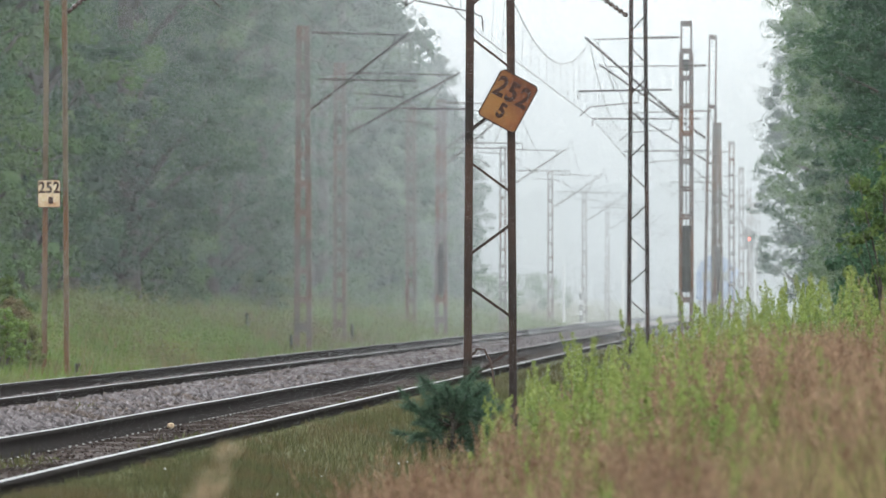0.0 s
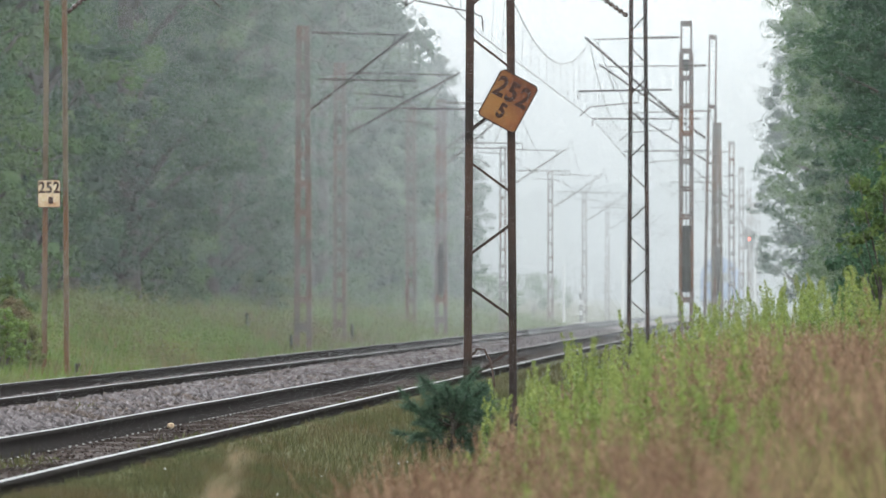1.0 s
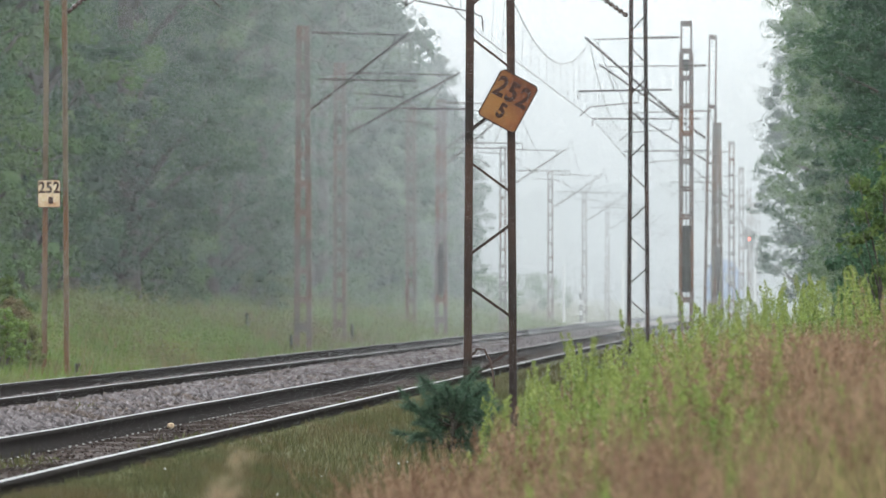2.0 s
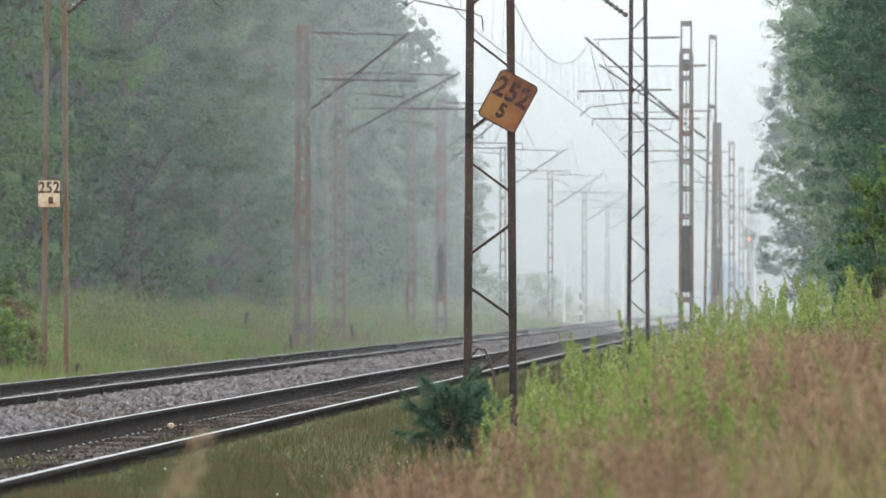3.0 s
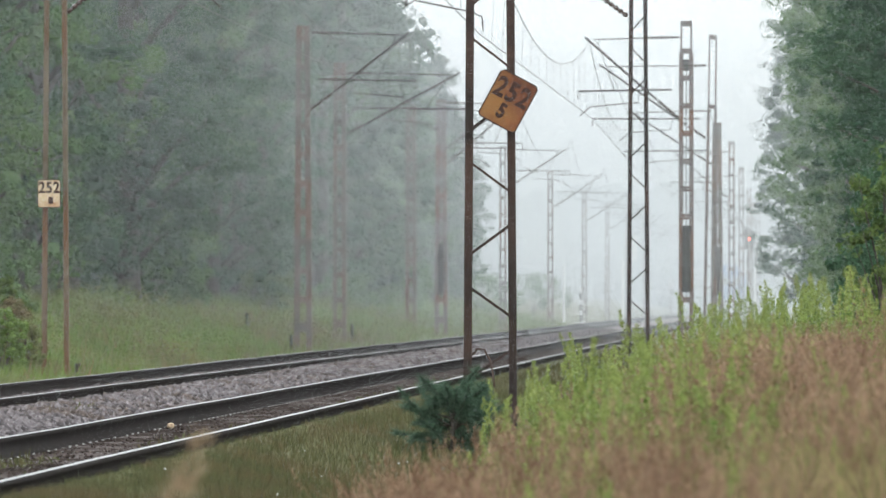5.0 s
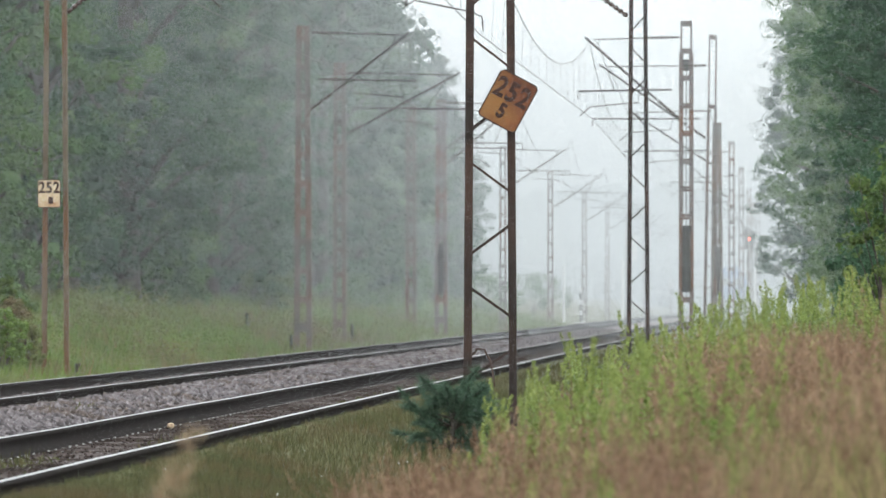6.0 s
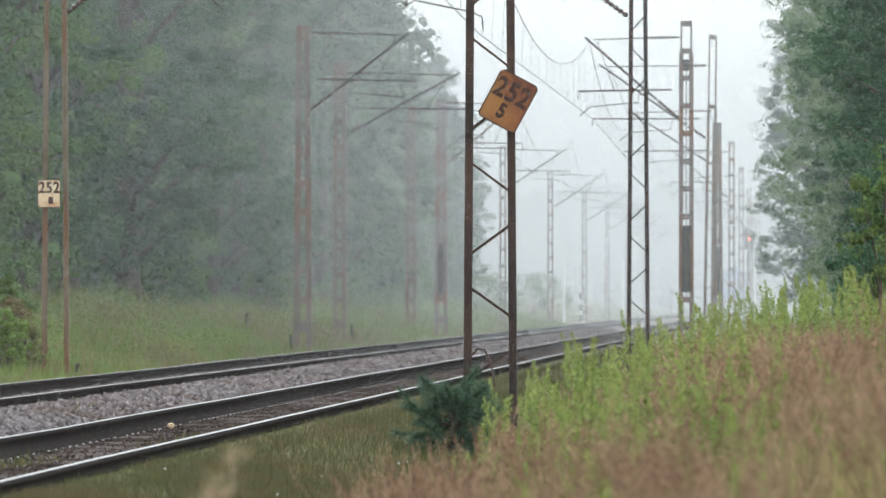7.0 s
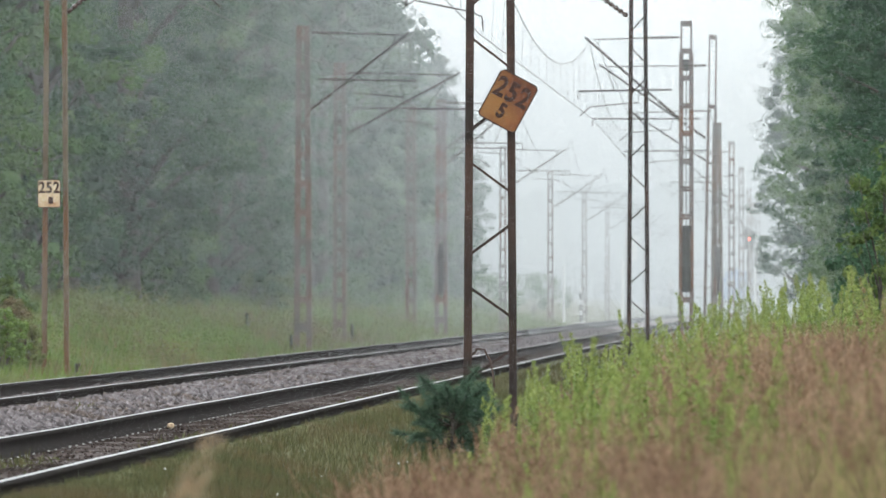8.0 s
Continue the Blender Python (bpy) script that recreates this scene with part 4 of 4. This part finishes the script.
for i in range(36):
    s = rg.uniform(74, 112)
    plant(rg.choice(HERBS), s, rg.uniform(0.4, 3.2), rg.uniform(0.5, 0.8))
for i in range(70):
    s = rg.uniform(44, 84)
    plant(rg.choice(TUFTS), s, rg.uniform(0.6, 2.3), rg.uniform(0.32, 0.55), 0.0)
for i in range(34):
    s = rg.uniform(24, 60)
    plant(rg.choice(TUFTS), s, rg.uniform(-1.4, min(1.9, 0.0385 * s)), rg.uniform(0.45, 0.75), 1.2 if i % 3 == 0 else 0.0)
for i in range(56):
    s = rg.uniform(19, 38)
    f = rg.uniform(-0.019, 0.066)
    plant(rg.choice(TUFTS), s, s * (0.0472 - f), rg.uniform(0.36, 0.68) + f * 1.6, 1.5)
for i in range(26):
    s = rg.uniform(20, 38)
    f = rg.uniform(-0.012, 0.066)
    plant(rg.choice(HERBS), s, s * (0.0472 - f), rg.uniform(0.40, 0.66) + f * 1.4, 1.5)
for s, o, k in ((66, 2.61, 0.92), (64.5, 2.44, 0.8), (55, 2.33, 0.85), (58, 2.2, 0.8), (68, 2.3, 0.8), (52, 2.1, 0.75)):
    plant(HERBS[1], s, o, k, 0.8)
for i in range(22):
    s = rg.uniform(24, 36)
    f = rg.uniform(0.042, 0.060)
    plant(rg.choice(TUFTS), s, s * f, (0.80 - (f - 0.042) * 14) * rg.uniform(0.75, 1.0), 1.2 if i % 2 else 0.0)
for i in range(40):
    s = rg.uniform(38, 52)
    f = rg.uniform(-0.013, 0.020)
    plant(rg.choice(TUFTS), s, s * f, (0.62 + (f + 0.013) * 7) * rg.uniform(0.75, 1.08), 1.0 if i % 2 else 0.0)
for h in HERBS + TUFTS:
    for c in list(h.children):
        bpy.data.objects.remove(c)
    bpy.data.objects.remove(h)

LONE = feather_grass(399, 2, 1.2, 0.008, "single blurred brown grass plume bending in the wind", 1.35, 0.02, M_PLUME)
LONE_AT = Vector((-0.93, 15.0, -0.22))


def weeds():
    rng = np.random.default_rng(46)
    cs, rs = [], []
    for k in range(420):
        s, o = 125 + 320 * rng.uniform() ** 1.5, rng.uniform(13.4, 20.5)
        r = rng.uniform(0.35, 0.85)
        cs.append(P(s, o, ground_z(s, o) + r * 0.55))
        rs.append(r)
    v, f = leaf_cloud(rng, cs, rs, 190, 0.075, 0.8)
    tagged(new("weeds", soup("weeds", v, f, M_MEADOW)), "bushy green weeds below the misty wood", "weeds", kind="stuff")


weeds()


def pine_bush():
    rng = np.random.default_rng(55)
    s, o = 68.0, 3.14
    p = P(s, o, ground_z(s, o))
    root = empty("young_pine", pose(p.x, p.y, p.z), "small dark green bushy pine at a mast's foot", "shrub")
    bm = bmesh.new()
    tube(bm, [(0, 0, -0.1), (0.02, 0, 0.66)], [0.03, 0.008], 6)
    V = []
    for k in range(58):
        f = rng.uniform(0.08, 0.95)
        a = rng.uniform(0, math.tau)
        L = (0.60 - 0.36 * f) * rng.uniform(0.7, 1.15)
        e = np.array([math.cos(a) * L, math.sin(a) * L * 0.8, f * 0.56 + L * rng.uniform(-0.1, 1.1)])
        b = np.array([0, 0, f * 0.62])
        tube(bm, [tuple(b), tuple(e)], [0.009, 0.004], 4)
        n = 330
        t = rng.uniform(0.3, 1.05, n)[:, None]
        c = b + (e - b) * t
        d = (e - b) / np.linalg.norm(e - b) + rng.normal(size=(n, 3)) * 0.75
        d /= np.linalg.norm(d, axis=1)[:, None]
        sd = np.cross(d, rng.normal(size=(n, 3)))
        sd /= np.linalg.norm(sd, axis=1)[:, None]
        ln = rng.uniform(0.07, 0.12, n)[:, None]
        V.append(np.stack([c - sd * 0.0035, c + sd * 0.0035, c + d * ln], 1).reshape(-1, 3))
    part("branchwork", bm, M_BARK, root)
    V = np.concatenate(V)
    ob = new("needles", soup("needles", V, np.arange(len(V)).reshape(-1, 3), M_NEEDLE))
    ob.parent = root


pine_bush()


def shrub(s, o, H, rad, seed, material, label, size=0.06, count=70, per=30):
    rng = np.random.default_rng(seed)
    p = P(s, o, ground_z(s, o))
    root = empty("shrub", pose(p.x, p.y, p.z - 0.05), label, "shrub")
    bm = bmesh.new()
    cs, rs = [], []
    for k in range(count):
        a, f = rng.uniform(0, math.tau), rng.uniform(0.15, 1) ** 0.8
        r = rad * math.sin(min(1, f + 0.12) * 2.6) ** 0.7 * rng.uniform(0.3, 1.1)
        c = (math.cos(a) * r, math.sin(a) * r, f * H)
        cs.append(c)
        rs.append(rng.uniform(0.10, 0.2) * rad)
        if k % 4 == 0:
            tube(bm, [(0, 0, 0), (c[0] * 0.4, c[1] * 0.4, c[2] * 0.6), c], [0.015, 0.009, 0.003], 5)
    part("branchwork", bm, M_BARK, root)
    v, f = leaf_cloud(rng, cs, rs, per * 2, size, 0.9)
    ob = new("leaves", soup("leaves", v, f, material))
    ob.parent = root


shrub(62, -0.84, 1.75, 0.45, 61, M_BUSH, "yellow-green leafy shrub at the edge of the bank", 0.042, 90, 34)
shrub(74, -1.25, 2.0, 0.8, 63, M_LEAF_B, "dark green leafy shrub under the overhanging trees", 0.05, 110, 40)
shrub(66, -1.4, 2.4, 0.8, 62, M_BUSH, "yellow-green leafy shrub at the edge of the bank")
for s, o, h, r in ((127, 13.62, 1.5, 0.5), (129, 13.5, 1.35, 0.34), (133, 14.3, 1.5, 0.7)):
    shrub(s, o, h, r, int(s * 7), M_MEADOW, "bright green tall weeds round a mast's foot", 0.06, 70, 40)
for i, (s, o, h, r) in enumerate(((172, 19.0, 1.6, 1.4), (158, 17.6, 1.2, 1.2), (215, 18.5, 2.0, 1.6), (250, 18.0, 1.5, 1.5), (330, 17.5, 2.2, 2.0), (395, 17.0, 2.2, 2.2), (300, 18.2, 1.6, 1.8), (470, 16.5, 2.6, 2.4))):
    shrub(s, o, h, r, 70 + i, M_BUSH if i in (1, 3) else M_LEAF_A, "low leafy bush in the misty grass", 0.12, 60, 34)


# ---- ballast, sleepers and fastenings
def stone_mesh(seed):
    rng = np.random.default_rng(seed)
    bm = bmesh.new()
    bmesh.ops.create_icosphere(bm, subdivisions=1, radius=1)
    for v in bm.verts:
        v.co *= rng.uniform(0.72, 1.15)
        v.co.z *= 0.75
    return mesh_of(bm, "ballast_stone", M_STONE)


def bed_z(o):
    return float(np.interp(o, (3.35, 3.9, 4.4, 4.85, 6.45, 6.75, 7.2, 7.7, 8.2, 8.6, 10.4, 10.9, 11.4), (-0.66, -0.36, -0.20, -0.17, -0.17, -0.15, -0.05, -0.02, -0.06, -0.14, -0.17, -0.20, -0.30)))


def loose_ballast():
    rng = np.random.default_rng(88)
    base = [(1, 0, 0), (-1, 0, 0), (0, 1, 0), (0, -1, 0), (0, 0, 1), (0, 0, -1)]
    tri = np.array([(0, 2, 4), (2, 1, 4), (1, 3, 4), (3, 0, 4), (2, 0, 5), (1, 2, 5), (3, 1, 5), (0, 3, 5)])
    groups = [(20000, 44, 120, 6.72, 8.7, 0.044, 1.6), (4000, 44, 110, 5.0, 6.15, 0.016, 1.5), (4000, 80, 160, 9.05, 10.3, 0.036, 1.4), (9000, 120, 300, 6.7, 8.7, 0.06, 1.5), (2500, 70, 150, 10.6, 11.6, 0.04, 1.3)]
    V, F, base_i = [], [], 0
    for n, s0, s1, o0, o1, r, bias in groups:
        s = s0 + (s1 - s0) * rng.uniform(0, 1, n) ** bias
        o = rng.uniform(o0, o1, n)
        z = np.array([bed_z(a) for a in o]) + rng.uniform(-0.012, 0.018, n)
        c = np.stack([s * math.sin(HEAD) - o * math.cos(HEAD), s * math.cos(HEAD) + o * math.sin(HEAD), z], 1)
        b = np.array(base)[None] * rng.uniform(0.55, 1.3, (n, 6, 1)) * (r * rng.uniform(0.7, 1.3, n))[:, None, None] + rng.normal(size=(n, 6, 3)) * r * 0.22
        a = rng.uniform(0, math.tau, n)
        ca, sa = np.cos(a)[:, None], np.sin(a)[:, None]
        b = np.stack([b[:, :, 0] * ca - b[:, :, 1] * sa, b[:, :, 0] * sa + b[:, :, 1] * ca, b[:, :, 2] * 0.8], 2)
        V.append((c[:, None] + b).reshape(-1, 3))
        F.append((np.arange(n)[:, None, None] * 6 + tri[None] + base_i).reshape(-1, 3))
        base_i += n * 6
    me = soup("ballast", np.concatenate(V), np.concatenate(F), [M_STONE, M_MUDSTONE])
    me.polygons.foreach_set("material_index", np.concatenate([np.full(len(f), 1 if k == 1 else 0, dtype=np.int32) for k, f in enumerate(F)]))
    ob = new("ballast", me)
    ob.parent = bed
    tagged(ob, "loose grey and reddish ballast stones", kind="stuff")


loose_ballast()
STONES = [stone_mesh(i) for i in range(5)]
rs_ = random.Random(3)
for i in range(260):
    s, o = rs_.uniform(45.5, 62), rs_.uniform(6.75, 8.6)
    ob = new("ballast_stone", STONES[i % 5])
    ob.parent = bed
    k = rs_.uniform(0.028, 0.046)
    ob.matrix_basis = Matrix.Translation(P(s, o, bed_z(o) + 0.015)) @ Matrix.Rotation(rs_.uniform(0, 6.28), 4, "Z") @ Matrix.Diagonal((k, k, k, 1))
pale = new("stone", stone_mesh(9))
pale.data.materials.clear()
pale.data.materials.append(M_PLATE2)
pale.matrix_basis = Matrix.Translation(P(71.9, 6.08, -0.125)) @ Matrix.Diagonal((0.04, 0.04, 0.05, 1))
tagged(pale, "single pale yellowish stone lying between the rails", "stone")


def sleepers():
    sl = mesh_of(box(bmesh.new(), -1.28, 1.28, -0.13, 0.13, -0.18, 0.0, 0.02), "sleeper", M_SLEEPER)
    cl = mesh_of(box(bmesh.new(), -0.010, 0.010, -0.030, 0.030, 0, 0.009, 0.003), "rail_clip", M_CLIP)
    for ti, t in enumerate(TRACKS):
        for k in range(125 if ti == 0 else 90):
            s = 44 + k * 0.6 + (16 if ti else 0)
            ob = new("sleeper", sl)
            ob.parent = bed
            ob.matrix_basis = Matrix.Translation(P(s, t, -0.175)) @ Matrix.Rotation(-HEAD, 4, "Z")
            if ti == 0 and rs_.random() < 0.85:
                for o in (R[1] - 0.16,):
                    c = new("rail_clip", cl)
                    c.parent = bed
                    c.matrix_basis = Matrix.Translation(P(s, o, -0.155)) @ Matrix.Rotation(-HEAD, 4, "Z")


sleepers()


def track_weeds():
    rng = np.random.default_rng(48)
    V = []
    for s, o, spread, n in ((56.5, 6.0, 0.9, 260), (52.0, 5.9, 0.6, 120), (66.0, 5.35, 1.6, 420), (73.0, 5.2, 1.8, 420), (62.0, 5.2, 1.0, 140), (92.0, 5.3, 3.0, 420), (81.0, 8.2, 1.2, 160), (76.0, 7.3, 1.0, 120), (110.0, 5.4, 4.0, 380)):
        ss = s + rng.normal(size=n) * spread
        oo = o + rng.normal(size=n) * 0.13
        h = rng.uniform(0.015, 0.06, n)
        for a, b, c in zip(ss, oo, h):
            q = np.array(P(a, b, bed_z(b) - 0.01))
            e = rng.normal(size=3) * c * 0.5
            w = rng.normal(size=3) * 0.006
            V += [q - w, q + w, q + e * 0.6 + np.array([0, 0, c * 0.8]) + w, q + e + np.array([0, 0, c])]
    tagged(new("track_weeds", soup("track_weeds", V, np.arange(len(V)).reshape(-1, 4), M_VERGE)), "small green weeds growing between the rails", "weeds", kind="stuff")


track_weeds()


def verge_flowers():
    rng = np.random.default_rng(45)
    cs = []
    for k in range(16):
        s, o = rng.uniform(46, 64), rng.uniform(1.9, 4.0)
        cs.append(P(s, o, ground_z(s, o) + rng.uniform(0.12, 0.3)))
    v, f = leaf_cloud(rng, cs, [0.010] * len(cs), 5, 0.012, 0.4)
    tagged(new("verge_flowers", soup("verge_flowers", v, f, M_WHITE)), "small white flower heads in the verge grass", "flowers", kind="stuff")


verge_flowers()


def motions():
    # the train draws away along the near track
    for i, car in enumerate(TRAIN):
        rows = []
        for t in (0.0, 2.0, 4.0, 6.0, 8.0):
            p = P(542 + 26.0 * t + i * 20.4, 5.56, 0.0)
            rows.append((t, pose(p.x, p.y, 0.0, 0, 0, RZ)))
        walk(car, rows)
    # the lone plume bends to and fro: seconds and the lean in degrees
    lean = ((0.0, 1.2), (0.3, 0.9), (0.6, 1.1), (0.9, 2.0), (1.2, 3.9), (1.5, 4.5), (1.7, 4.2), (2.2, 1.5), (2.8, -1.6), (3.2, -1.9), (3.6, -0.3), (4.0, 1.2), (4.6, -0.3), (5.2, -2.6), (5.8, -4.0), (6.2, -0.6), (6.6, 2.3), (7.0, 2.2), (7.4, 1.5), (8.0, -0.8))
    walk(LONE, [(t, pose(LONE_AT.x, LONE_AT.y, LONE_AT.z, 0, a + 26.5, 0)) for t, a in lean])
    for ob, p, turn, amp, ph, sp in SWAY:
        rows = []
        for k in range(17):
            t = k * 0.5
            g = 0.6 + 0.4 * math.sin(0.9 * t + ph)
            rows.append((t, Matrix.Translation(p) @ pose(0, 0, 0, 0.5 * amp * math.sin(sp * 0.7 * t + ph), amp * g * math.sin(sp * t + ph), 0) @ pose(0, 0, 0, 0, 0, turn)))
        walk(ob, rows)


motions()
